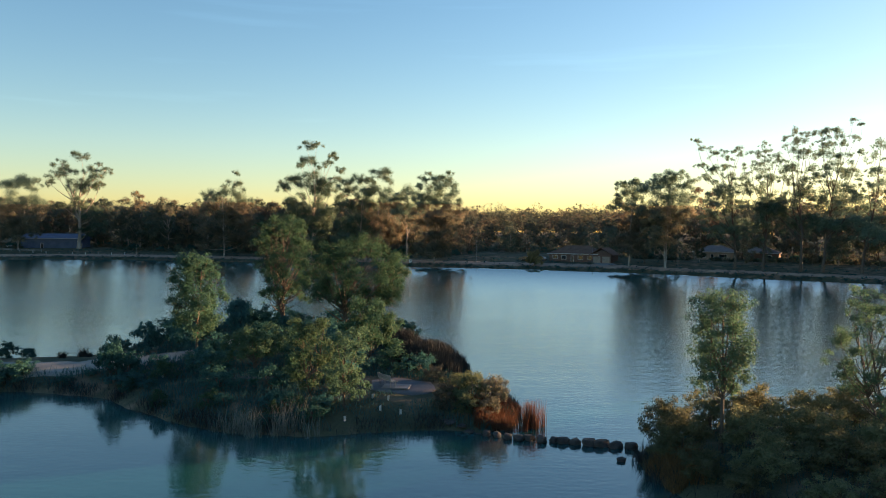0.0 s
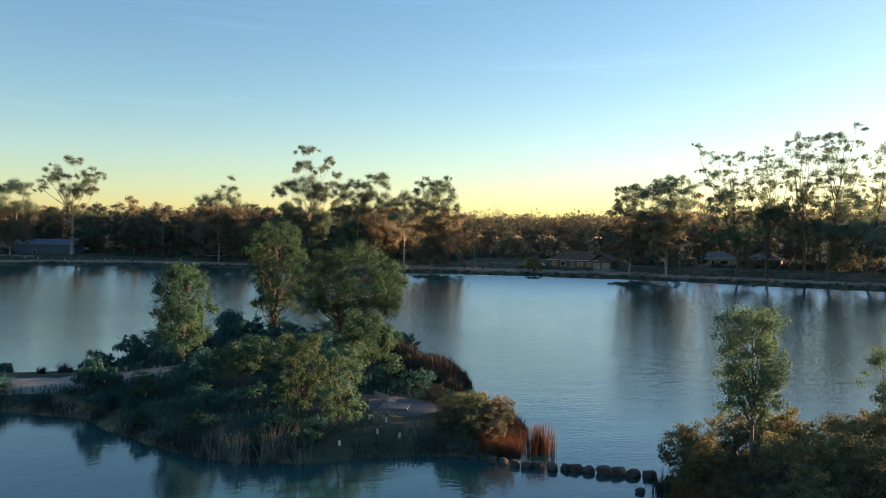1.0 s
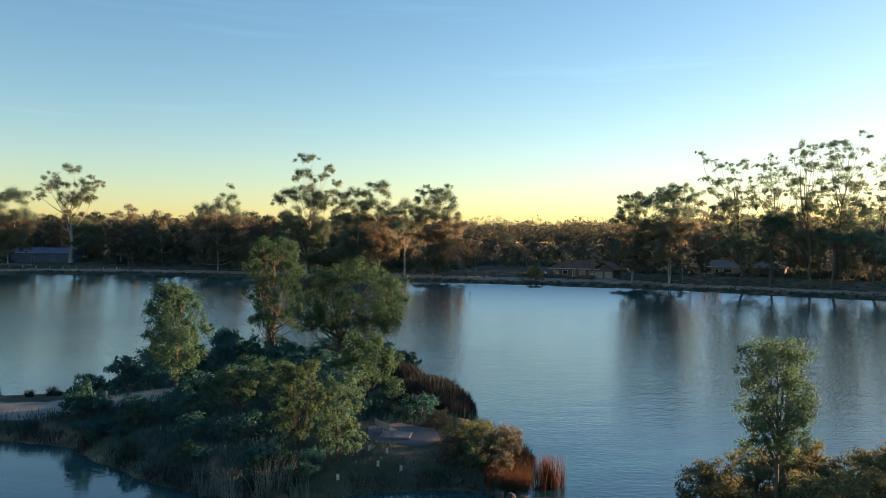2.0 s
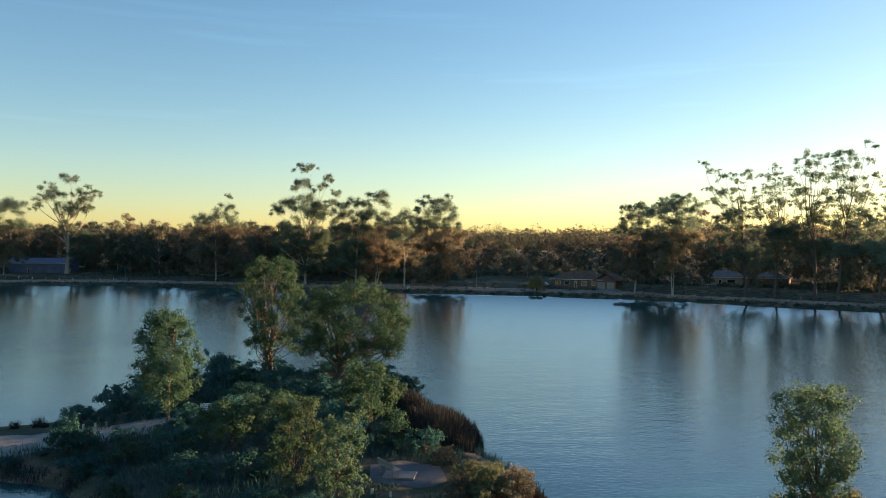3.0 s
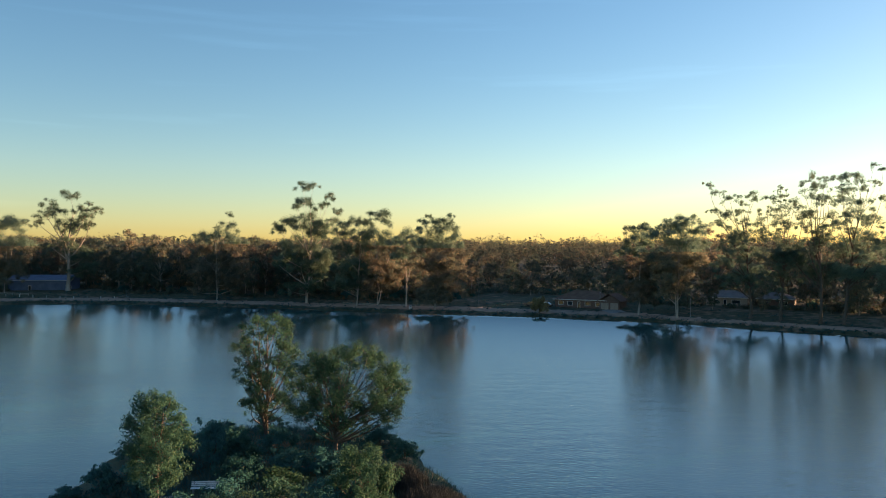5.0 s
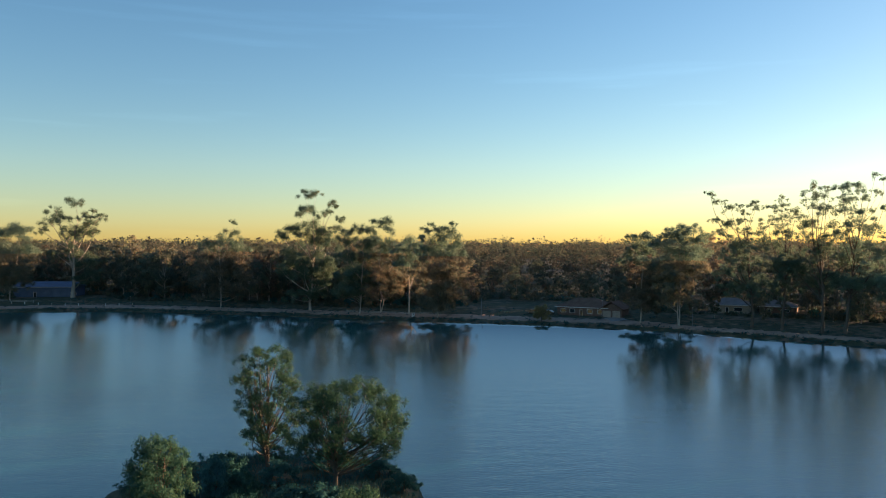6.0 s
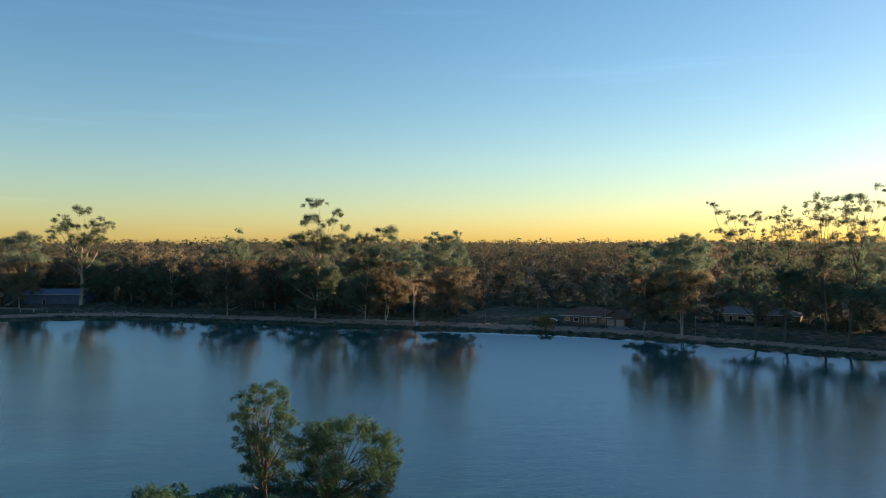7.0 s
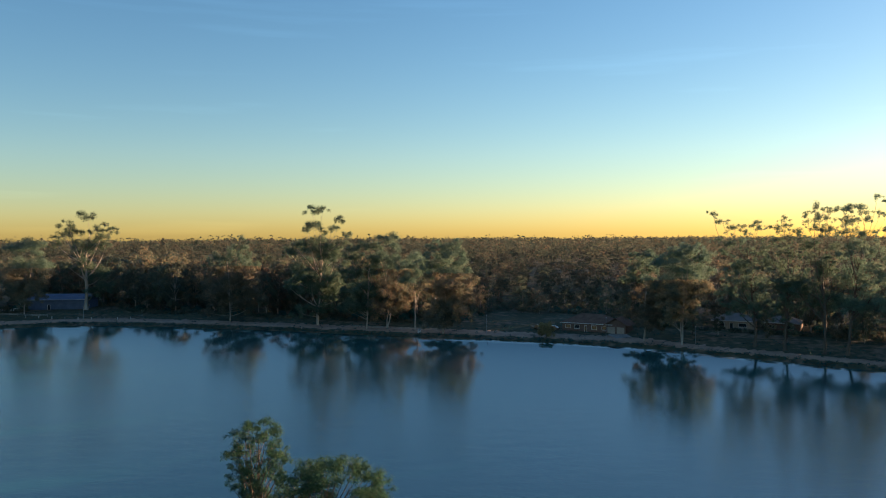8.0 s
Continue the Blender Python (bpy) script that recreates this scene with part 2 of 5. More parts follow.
    bank_tilt.inputs[1].default_value = 0.07 * 35.0 / 0.045
    l.new(tilt.outputs[0], bank_tilt.inputs[2])
    bump_node(n, l, b, bank_tilt.outputs[0], 1.0, 0.045)
    return m


GROUND, WATER = ground_material(), water_material()


# ---- mesh tools ----
def mesh_from(name, verts, faces, mats, smooth=False, slots=None):
    """verts: n x 3; faces: an m x k array, or a list of tuples."""
    me = bpy.data.meshes.new(name)
    verts = np.asarray(verts, np.float32)
    if isinstance(faces, np.ndarray):
        m, k = faces.shape
        me.vertices.add(len(verts))
        me.vertices.foreach_set("co", verts.ravel())
        me.loops.add(m * k)
        me.loops.foreach_set("vertex_index", faces.astype(np.int32).ravel())
        me.polygons.add(m)
        me.polygons.foreach_set("loop_start", np.arange(0, m * k, k, dtype=np.int32))
        me.update(calc_edges=True)
    else:
        me.from_pydata([tuple(map(float, v)) for v in verts], [], faces)
    for mt in (mats if isinstance(mats, (list, tuple)) else [mats]):
        me.materials.append(mt)
    if slots is not None:
        me.polygons.foreach_set("material_index", np.asarray(slots, np.int32))
    if smooth:
        me.polygons.foreach_set("use_smooth", np.ones(len(me.polygons), bool))
    me.update()
    return me


def part(name, bm, mat, parent, label=""):
    """A bmesh as one mesh object under a thing or a part."""
    me = bpy.data.meshes.new(name)
    bm.to_mesh(me)
    bm.free()
    me.materials.append(mat)
    ob = new(name, me)
    ob.parent = parent
    return tagged(ob, label)


def part_data(name, me, parent, label=""):
    ob = new(name, me)
    ob.parent = parent
    return tagged(ob, label)


def thing(name, m, label, category, group="", kind=""):
    ob = new(name)
    ob.empty_display_size = 0.3
    ob.matrix_world = m
    return tagged(ob, label, category, group, kind)


def box(bm, cx, cy, cz, sx, sy, sz, rot=None, bevel=0.0):
    """A box about a centre, with softened edges."""
    r = bmesh.ops.create_cube(bm, size=1.0)
    vs = r["verts"]
    bmesh.ops.scale(bm, vec=(sx, sy, sz), verts=vs)
    if bevel:
        es = list({e for v in vs for e in v.link_edges})
        r2 = bmesh.ops.bevel(bm, geom=es, offset=bevel, segments=1, affect="EDGES")
        vs = list({v for f in r2["faces"] for v in f.verts} | {v for v in vs if v.is_valid})
    if rot is not None:
        bmesh.ops.rotate(bm, cent=(0, 0, 0), matrix=rot, verts=vs)
    bmesh.ops.translate(bm, vec=(cx, cy, cz), verts=vs)
    return vs


def bm_box(*a, **k):
    bm = bmesh.new()
    box(bm, *a, **k)
    return bm


def bm_prism(outline, depth):
    """An outline in x, z drawn along y."""
    bm = bmesh.new()
    a = [bm.verts.new((x, -depth / 2, z)) for x, z in outline]
    b = [bm.verts.new((x, depth / 2, z)) for x, z in outline]
    bm.faces.new(a[::-1])
    bm.faces.new(b)
    for i in range(len(a)):
        j = (i + 1) % len(a)
        bm.faces.new((a[i], a[j], b[j], b[i]))
    bmesh.ops.recalc_face_normals(bm, faces=bm.faces)
    return bm


def tubes(lines, sides=6):
    """Tapered tubes along polylines: a list of (points n x 3, radii n)."""
    V, F, o = [], [], 0
    ang = np.arange(sides) * 2 * math.pi / sides
    for pts, rad in lines:
        pts, rad = np.asarray(pts, float), np.asarray(rad, float)
        t = np.gradient(pts, axis=0)
        t /= np.linalg.norm(t, axis=1)[:, None] + 1e-9
        ref = np.where(np.abs(t[:, 2:3]) > 0.9, np.array([[1.0, 0, 0]]), np.array([[0, 0, 1.0]]))
        u = np.cross(t, ref)
        u /= np.linalg.norm(u, axis=1)[:, None] + 1e-9
        w = np.cross(t, u)
        ring = pts[:, None] + rad[:, None, None] * (np.cos(ang)[None, :, None] * u[:, None] + np.sin(ang)[None, :, None] * w[:, None])
        V.append(ring.reshape(-1, 3))
        n = len(pts)
        i = (np.arange(n - 1)[:, None] * sides + np.arange(sides)[None]).ravel()
        j = (np.arange(n - 1)[:, None] * sides + (np.arange(sides)[None] + 1) % sides).ravel()
        F.append(np.stack([i, j, j + sides, i + sides], 1) + o)
        o += n * sides
    return np.concatenate(V), np.concatenate(F)


def leaf_cloud(rng, centres, radii, counts, size, droop=0.6, width=0.3, top=0.3, shell=0.45, facing=0.9, hubs=None, loose=0.28, puff=0.75):
    """Rhombic leaves filling ellipsoids, thicker towards the skin and the top, turned out from the crown's hub."""
    idx = np.repeat(np.arange(len(centres)), counts)
    n = len(idx)
    d = rng.normal(size=(n, 3))
    d /= np.linalg.norm(d, axis=1)[:, None]
    flip = rng.random(n) < top
    d[flip, 2] = np.abs(d[flip, 2])
    p = centres[idx] + d * (rng.random(n) ** shell * (1 + loose * rng.normal(size=n)))[:, None] * radii[idx]
    if hubs is None:
        face = d * facing + rng.normal(size=(n, 3)) * 0.6
    else:
        out = p - np.broadcast_to(hubs, centres.shape)[idx]
        out /= np.linalg.norm(out, axis=1)[:, None] + 1e-9
        face = out * (1.1 - puff) + d * puff + rng.normal(size=(n, 3)) * 0.32
    face /= np.linalg.norm(face, axis=1)[:, None]
    a = rng.normal(size=(n, 3)) + np.array([0, 0, -droop * 1.6])
    a -= face * (a * face).sum(1)[:, None]
    a /= np.linalg.norm(a, axis=1)[:, None] + 1e-9
    b = np.cross(face, a)
    s = (size * rng.uniform(0.55, 1.35, n))[:, None]
    V = np.stack([p, p + a * s * 0.5 + b * s * width, p + a * s, p + a * s * 0.5 - b * s * width], 1).reshape(-1, 3)
    return V, np.arange(4 * n).reshape(n, 4)


def bezier(a, b, c, n):
    t = np.linspace(0, 1, n)[:, None]
    return (1 - t) ** 2 * a + 2 * t * (1 - t) * b + t * t * c


def tree_meshes(rng, limbs, trunk_top, trunk_r, leaf_size, per_clump, leaf_mat, bark, droop=0.6, flat=0.6, sub=4,
                lean=(0.0, 0.0), sides=7, width=0.3, stems=1, low=0.45, top=0.35, twigs=True, limb=1.0, tuft=(0.30, 0.60), upper=None, loose=0.28, reach=1.0, mains=None):
    """Trunk and crown of a tree at the origin. limbs: rows of x, y, z, r, the clumps at the limbs' ends."""
    limbs = np.asarray(limbs, float)
    lines = []
    nt = 9
    trunks = []
    for s in range(stems):
        off = rng.normal(size=2) * (0.0 if stems == 1 else trunk_top * 0.10)
        z = np.linspace(0, 1, nt)
        wob = np.cumsum(rng.normal(size=(nt, 2)) * trunk_top * 0.012, axis=0)
        wob -= wob[0]
        path = np.stack([lean[0] * z ** 1.3 + off[0] * z + wob[:, 0], lean[1] * z ** 1.3 + off[1] * z + wob[:, 1], trunk_top * z], 1)
        rad = trunk_r * (1 - 0.72 * z) * (1 + 0.5 * np.exp(-z * 14))
        if stems > 1:
            rad *= 0.75
        path[0, 2] = -0.4
        trunks.append((path, rad))
        lines.append((path, rad))
    cs, rs, fine, ends = [], [], [], []
    for k, (x, y, zz, r) in enumerate(limbs):
        path, rad = trunks[k % stems]
        f = np.clip(low + 0.42 * rng.random(), 0.15, 0.97)
        sz = min(zz * f, trunk_top * 0.98)
        i = sz / trunk_top * (nt - 1)
        i0 = int(min(i, nt - 2))
        start = path[i0] + (path[i0 + 1] - path[i0]) * (i - i0)
        r0 = np.interp(i, np.arange(nt), rad)
        end = np.array([x, y, zz - 0.15 * r])
        mid = start * 0.45 + end * 0.55
        mid[2] -= 0.10 * np.linalg.norm(end - start)
        mid[:2] += rng.normal(size=2) * 0.05 * trunk_top
        if mains is not None and k >= mains[0] and k < mains[0] * (1 + mains[1]):
            start = ends[(k - mains[0]) // mains[1]]
            mid = (start + end) / 2 - np.array([0, 0, 0.1 * r])
            r0 = 0.12 * trunk_r
        ends.append(end)
        ln = np.linalg.norm(end - start)
        br = min(r0 * 0.6, (0.012 * ln + 0.06 * trunk_r) * limb)
        lines.append((bezier(start, mid, end, 6), np.linspace(br, br * 0.3, 6)))
        for j in range(sub):
            d = rng.normal(size=3) * np.array([1, 1, 0.75])
            d /= np.linalg.norm(d) + 1e-9
            c = np.array([x, y, zz]) + d * r * rng.uniform(0.25, 1.0) * reach
            cs.append(c)
            q = r * rng.uniform(*tuft)
            rs.append((q, q, q * flat))
            if twigs:
                fine.append((np.stack([end, (end + c) / 2 + np.array([0, 0, 0.08 * r]), c]), np.array([br * 0.3, br * 0.2, br * 0.08])))
    V, F = tubes(lines, sides)
    if fine:
        v2, f2 = tubes(fine, 3)
        F = np.concatenate([F, f2 + len(V)])
        V = np.concatenate([V, v2])
    wood = mesh_from("trunk", V, F, bark, True)
    cs, rs = np.array(cs), np.array(rs)
    cnt = np.maximum(3, (per_clump * (rs[:, 0] / rs[:, 0].mean()) ** 2 / sub)).astype(int)
    hub = np.array([cs[:, 0].mean(), cs[:, 1].mean(), cs[:, 2].min() * 0.6 + cs[:, 2].max() * 0.4])
    V, F = leaf_cloud(rng, cs, rs, cnt, leaf_size, droop, width, top, hubs=hub, loose=loose)
    if upper is None:
        crown = mesh_from("crown", V, F, leaf_mat)
    else:
        crown = mesh_from("crown", V, F, [leaf_mat, upper[0]], slots=(V[::4, 2] > upper[1]).astype(int))
    return wood, crown


def crown_limbs(rng, n, base, height, width, r, shape="round"):
    """Clump places for an ordinary crown."""
    out = []
    for k in range(n):
        f = (k + rng.uniform(0.1, 0.9)) / n
        z = base + (height - base) * f
        if shape == "round":
            w = math.sqrt(max(0.05, 1 - (2 * f - 0.9) ** 2))
        elif shape == "column":
            w = 0.75 + 0.25 * math.sin(f * math.pi)
        elif shape == "egg":
            w = math.sin(math.pi * (0.22 + 0.62 * f)) ** 0.8
        elif shape == "dome":
            w = max(0.06, 1 - (max(f - 0.30, 0) / 0.72) ** 2.6) ** 0.5 * (0.72 + 0.28 * min(1, f / 0.3))
        elif shape == "umbrella":
            w = 0.35 + 0.65 * math.sin(min(1, f * 1.15) * math.pi * 0.62)
        else:
            w = 1 - 0.75 * f
        a = k * 2.399963 + rng.uniform(-0.5, 0.5)
        q = width / 2 * w * rng.uniform(0.45, 1.0)
        out.append((q * math.cos(a), q * math.sin(a), z, r * rng.uniform(0.75, 1.25)))
    return out


def plant(name, label, category, m, meshes, group="", trunk_label="", crown_label=""):
    t = thing(name, m, label, category, group)
    part_data("trunk", meshes[0], t, trunk_label)
    part_data("crown", meshes[1], t, crown_label)
    return t


# ---- the lie of the land ----
SHORE_X = [-1500, -480, -420, -300, -185, -165, -150, -130, -106, -82, -60, -38, -1, 34, 50, 63, 76, 86, 100, 107, 150, 230, 330, 430, 1500]
SHORE_Y = [-900, -250, 140, 266, 290, 297, 303, 303, 298.5, 290.5, 284, 275, 262.5, 250, 242.5, 233, 221, 212, 201, 195.5, 152, 70, -20, -250, -900]
ISLAND = [(-300, 66), (-120, 62), (-60, 60.5), (-45, 61.5), (-34.2, 61.8), (-30.4, 61.8), (-25, 59.8), (-18.4, 53.6), (-13.2, 50.2), (-8.6, 49.9),
          (-3.6, 50.9), (0.0, 51.9), (2.4, 50.7), (4.1, 53.8), (5.2, 58.6), (4.0, 62.6), (2.2, 66.5), (1.4, 71), (1.8, 76), (-1.5, 84),
          (-4, 92), (-7, 98), (-15, 100), (-24, 101), (-31, 96), (-33, 88), (-32, 80), (-34, 74.5), (-45, 73.5), (-60, 72.5), (-120, 74), (-300, 80)]
ISLET = [(10.9, 46.4), (10.2, 43), (11.3, 39.6), (13, 37), (18, 34.5), (26, 33.5), (40, 33), (48, 40), (47, 52), (38, 56), (30, 55.5), (24, 54),
         (18, 52.5), (13.5, 50)]


def inside_by(poly, x, y):
    """Metres inside an outline (minus: outside), for arrays."""
    x, y = np.asarray(x, float), np.asarray(y, float)
    best, odd = np.full(x.shape, 1e9), np.zeros(x.shape, bool)
    for (ax, ay), (bx, by) in zip(poly, poly[1:] + poly[:1]):
        dx, dy = bx - ax, by - ay
        t = np.clip(((x - ax) * dx + (y - ay) * dy) / (dx * dx + dy * dy), 0, 1)
        best = np.minimum(best, np.hypot(x - ax - t * dx, y - ay - t * dy))
        hit = (ay > y) != (by > y)
        odd ^= hit & (x < ax + (y - ay) * dx / (dy if dy else 1e-9))
    return np.where(odd, best, -best)


def ripple(x, y, s):
    """Soft unevenness between -1 and 1."""
    return (np.sin(x * 1.7 / s + 1.3 * np.sin(y * 0.9 / s)) + np.sin(y * 1.9 / s + 1.7 * np.sin(x * 1.1 / s + 2))
            + 0.6 * np.sin((x + y) * 3.7 / s + 1.0) + 0.6 * np.sin((x - y) * 4.3 / s + 4.0)) / 3.2


def beyond_shore(x, y):
    return (y - np.interp(x, SHORE_X, SHORE_Y)) * 0.85


def height_at(x, y):
    x, y = np.asarray(x, float), np.asarray(y, float)
    d = beyond_shore(x, y) + 0.8 * ripple(x, y, 9)
    d = np.maximum(d, np.maximum(-300 - y, np.abs(x) - 900))
    land = np.interp(d, [-9, -1, 0, 1.6, 5, 20, 60, 150, 300, 460, 800, 2600, 6000], [-2.5, -0.5, 0, 0.75, 1.3, 2.9, 4.0, 6.2, 10.5, 11.5, 10, 2, -8])
    land = np.where(d > 60, 4.0 + (land - 4.0) * np.interp(x, [-170, -10], [1.0, 0.70]), land)
    land = land + np.clip(d / 60, 0, 1) * 0.6 * ripple(x, y, 40)
    s = np.maximum(inside_by(ISLAND, x, y), inside_by(ISLET, x, y)) + 0.35 * ripple(x, y, 2.3)
    isle = np.interp(s, [-6, -1, 0, 0.5, 2.2, 5, 12], [-2.5, -0.45, 0, 0.32, 0.95, 1.3, 1.6]) + np.clip(s / 4, 0, 1) * 0.10 * ripple(x, y, 1.6)
    return np.maximum(land, isle)


def at(x, y, dz=0.0, turn=0.0):
    return pose(x, y, float(height_at(x, y)) + dz, 0, 0, turn)


def spread(*runs):
    return np.unique(np.concatenate([np.arange(a, b, s) for a, b, s in runs]))


gx = np.concatenate([-np.geomspace(4800, 330, 14), spread((-300, -60, 4), (-60, 55, 0.7), (55, 180, 3), (180, 330, 12)), np.geomspace(340, 4800, 14)])
gy = np.concatenate([spread((-700, 20, 40), (20, 108, 0.7), (108, 180, 5), (180, 345, 1.5), (345, 500, 9)), np.geomspace(505, 4900, 26)])
GX, GY = np.meshgrid(gx, gy)
cols, rows_n = len(gx), len(gy)
corner = (np.arange(rows_n - 1)[:, None] * cols + np.arange(cols - 1)[None]).ravel()
ground = new("ground", mesh_from("ground", np.stack([GX.ravel(), GY.ravel(), height_at(GX, GY).ravel()], 1),
                                 np.stack([corner, corner + 1, corner + cols + 1, corner + cols], 1), GROUND, True))
tagged(ground, "dry grass and bare earth round a lake, with a low island", "ground", "", "structure")

wx = np.unique(np.clip(np.concatenate([SHORE_X, np.linspace(-1400, 1400, 15)]), -1400, 1400))
off = np.array([-2000.0, -900, -500, -300, -220, -160, -120, -80, -50, -30, -15, -5, 25])
WX, OFF = np.meshgrid(wx, off)
wy = np.maximum(np.interp(WX, SHORE_X, SHORE_Y) + OFF, -620)
corner = (np.arange(len(off) - 1)[:, None] * len(wx) + np.arange(len(wx) - 1)[None]).ravel()
flat_v = np.stack([WX.ravel(), wy.ravel(), np.zeros(WX.size)], 1)
quads = np.stack([corner, corner + 1, corner + len(wx) + 1, corner + len(wx)], 1)
quads = quads[(flat_v[quads[:, 2], 1] > -620) & (flat_v[quads[:, 3], 1] > -620)]
me = mesh_from("water", flat_v, quads, WATER)
reach_out = me.attributes.new("off_shore", "FLOAT", "POINT")      # metres of open water before the far bank
reach_out.data.foreach_set("value", np.maximum(-OFF, 0).ravel().astype(np.float32))
tagged(new("water", me), "calm blue lake water with fine ripples", "water", "", "structure")


def ribbon(name, line, width, dz, mat, label, category, ragged=0.15, step=1.0):
    """A strip of surface laid on the ground along a line."""
    line = np.asarray(line, float)
    seg = np.concatenate([[0], np.cumsum(np.hypot(*np.diff(line, axis=0).T))])
    s = np.arange(0, seg[-1], step)
    x, y = np.interp(s, seg, line[:, 0]), np.interp(s, seg, line[:, 1])
    k = np.ones(5) / 5
    if len(x) > 12:
        x[2:-2], y[2:-2] = np.convolve(x, k, "valid"), np.convolve(y, k, "valid")
    tx, ty = np.gradient(x), np.gradient(y)
    ln = np.hypot(tx, ty)
    nx, ny = -ty / ln, tx / ln
    V = []
    w = np.interp(s, seg, width) if np.ndim(width) else np.full(len(s), width)
    for f in (-1.0, -0.96, -0.5, 0.0, 0.5, 0.96, 1.0):
        o = f * w / 2 + (ragged * ripple(x * 1.3 + f * 5, y, 0.9) if abs(f) > 0.9 else 0)
        px, py = x + nx * o, y + ny * o
        V.append(np.stack([px, py, height_at(px, py) + (dz if abs(f) < 1 else -0.1)], 1))
    V = np.stack(V, 1)
    c = V.shape[1]
    i = (np.arange(len(s) - 1)[:, None] * c + np.arange(c - 1)[None]).ravel()
    ob = new(name, mesh_from(name, V.reshape(-1, 3), np.stack([i, i + c, i + c + 1, i + 1], 1), mat, True))
    return tagged(ob, label, category, "", "structure")


ribbon("path", [(-110, 68), (-60, 66.5), (-40, 65.6), (-33, 65.2), (-28, 66.3), (-25, 68), (-22, 70.6), (-19.6, 72)], [2.8, 3.0, 3.4, 4.0, 4.4, 4.2, 3.6, 3.0], 0.06, GRAVEL,
       "pale gravel path along the island's spit", "path")
ribbon("clearing", [(-5.4, 58.4), (-3.9, 58.5), (-2.3, 58.6), (-0.9, 58.8)], [2.8, 4.8, 4.8, 3.2], 0.06, BARE_EARTH, "bare earth clearing on the island", "path", 0.4, 0.4)
ribbon("bare_bank", [(0.2, 66.5), (1.2, 64.0), (2.2, 61.4), (3.3, 58.8), (3.9, 56.6)], [0.8, 2.0, 2.6, 2.4, 1.6], 0.06, BANK_EARTH, "bare brown earth bank beside the sedge", "bank", 0.5, 0.4)
ribbon("track", [(-15.8, 61.5), (-14, 61.4), (-12.4, 61.0)], 2.0, 0.06, BARE_EARTH, "patch of bare earth between shrubs", "path", 0.3, 0.4)
shore_line = [(x, float(np.interp(x, SHORE_X, SHORE_Y)) + (7.0 if x < 60 else 5.5)) for x in range(-290, 140, 6)]
ribbon("foreshore", shore_line, [6.5 if x < 60 else 4.0 for x, y in shore_line], 0.05, DIRT, "pale dirt walking track along the far shore", "path", 1.5, 1.2)


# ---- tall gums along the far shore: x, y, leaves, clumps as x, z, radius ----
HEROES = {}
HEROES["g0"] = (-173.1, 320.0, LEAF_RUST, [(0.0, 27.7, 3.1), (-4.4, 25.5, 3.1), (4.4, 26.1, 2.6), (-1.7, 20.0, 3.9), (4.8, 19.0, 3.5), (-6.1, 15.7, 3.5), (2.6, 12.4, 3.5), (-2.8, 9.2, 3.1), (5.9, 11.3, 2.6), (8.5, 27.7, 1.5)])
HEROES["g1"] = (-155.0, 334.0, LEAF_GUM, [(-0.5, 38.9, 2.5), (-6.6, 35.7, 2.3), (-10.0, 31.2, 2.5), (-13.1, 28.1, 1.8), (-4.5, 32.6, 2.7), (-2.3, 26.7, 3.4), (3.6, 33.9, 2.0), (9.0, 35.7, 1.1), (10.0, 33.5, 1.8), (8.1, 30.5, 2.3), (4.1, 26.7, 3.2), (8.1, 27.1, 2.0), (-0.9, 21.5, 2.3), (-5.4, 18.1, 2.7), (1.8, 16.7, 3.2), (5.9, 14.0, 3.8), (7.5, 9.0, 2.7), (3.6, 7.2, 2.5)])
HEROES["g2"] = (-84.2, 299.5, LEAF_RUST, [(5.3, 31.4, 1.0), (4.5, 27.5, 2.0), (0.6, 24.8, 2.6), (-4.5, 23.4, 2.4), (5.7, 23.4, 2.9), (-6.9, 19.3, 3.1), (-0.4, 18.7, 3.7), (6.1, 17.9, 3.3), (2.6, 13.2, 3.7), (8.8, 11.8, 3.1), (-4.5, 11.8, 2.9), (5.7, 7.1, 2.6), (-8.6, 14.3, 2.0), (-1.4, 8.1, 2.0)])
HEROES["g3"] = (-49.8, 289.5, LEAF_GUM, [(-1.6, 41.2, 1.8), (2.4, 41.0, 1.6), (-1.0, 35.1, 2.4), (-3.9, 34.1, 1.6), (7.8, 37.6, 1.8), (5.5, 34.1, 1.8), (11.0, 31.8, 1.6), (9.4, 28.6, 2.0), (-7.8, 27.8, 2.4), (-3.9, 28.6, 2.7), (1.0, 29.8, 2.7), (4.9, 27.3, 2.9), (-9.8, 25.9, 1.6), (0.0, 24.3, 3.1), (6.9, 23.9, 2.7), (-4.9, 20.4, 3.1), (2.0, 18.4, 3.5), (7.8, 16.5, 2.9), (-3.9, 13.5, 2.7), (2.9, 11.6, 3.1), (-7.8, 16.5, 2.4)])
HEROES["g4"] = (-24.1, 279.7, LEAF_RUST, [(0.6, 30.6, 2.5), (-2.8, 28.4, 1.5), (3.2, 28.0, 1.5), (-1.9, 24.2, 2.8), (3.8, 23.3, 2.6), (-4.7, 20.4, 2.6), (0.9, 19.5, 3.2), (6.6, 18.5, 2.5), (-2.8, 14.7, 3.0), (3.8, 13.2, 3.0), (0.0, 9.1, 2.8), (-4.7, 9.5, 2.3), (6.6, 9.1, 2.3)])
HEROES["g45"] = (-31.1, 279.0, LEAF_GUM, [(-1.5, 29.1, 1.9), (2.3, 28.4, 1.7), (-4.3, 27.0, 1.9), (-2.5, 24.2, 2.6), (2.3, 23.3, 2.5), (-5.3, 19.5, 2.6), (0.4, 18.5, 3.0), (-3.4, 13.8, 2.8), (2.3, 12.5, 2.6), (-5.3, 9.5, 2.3)])
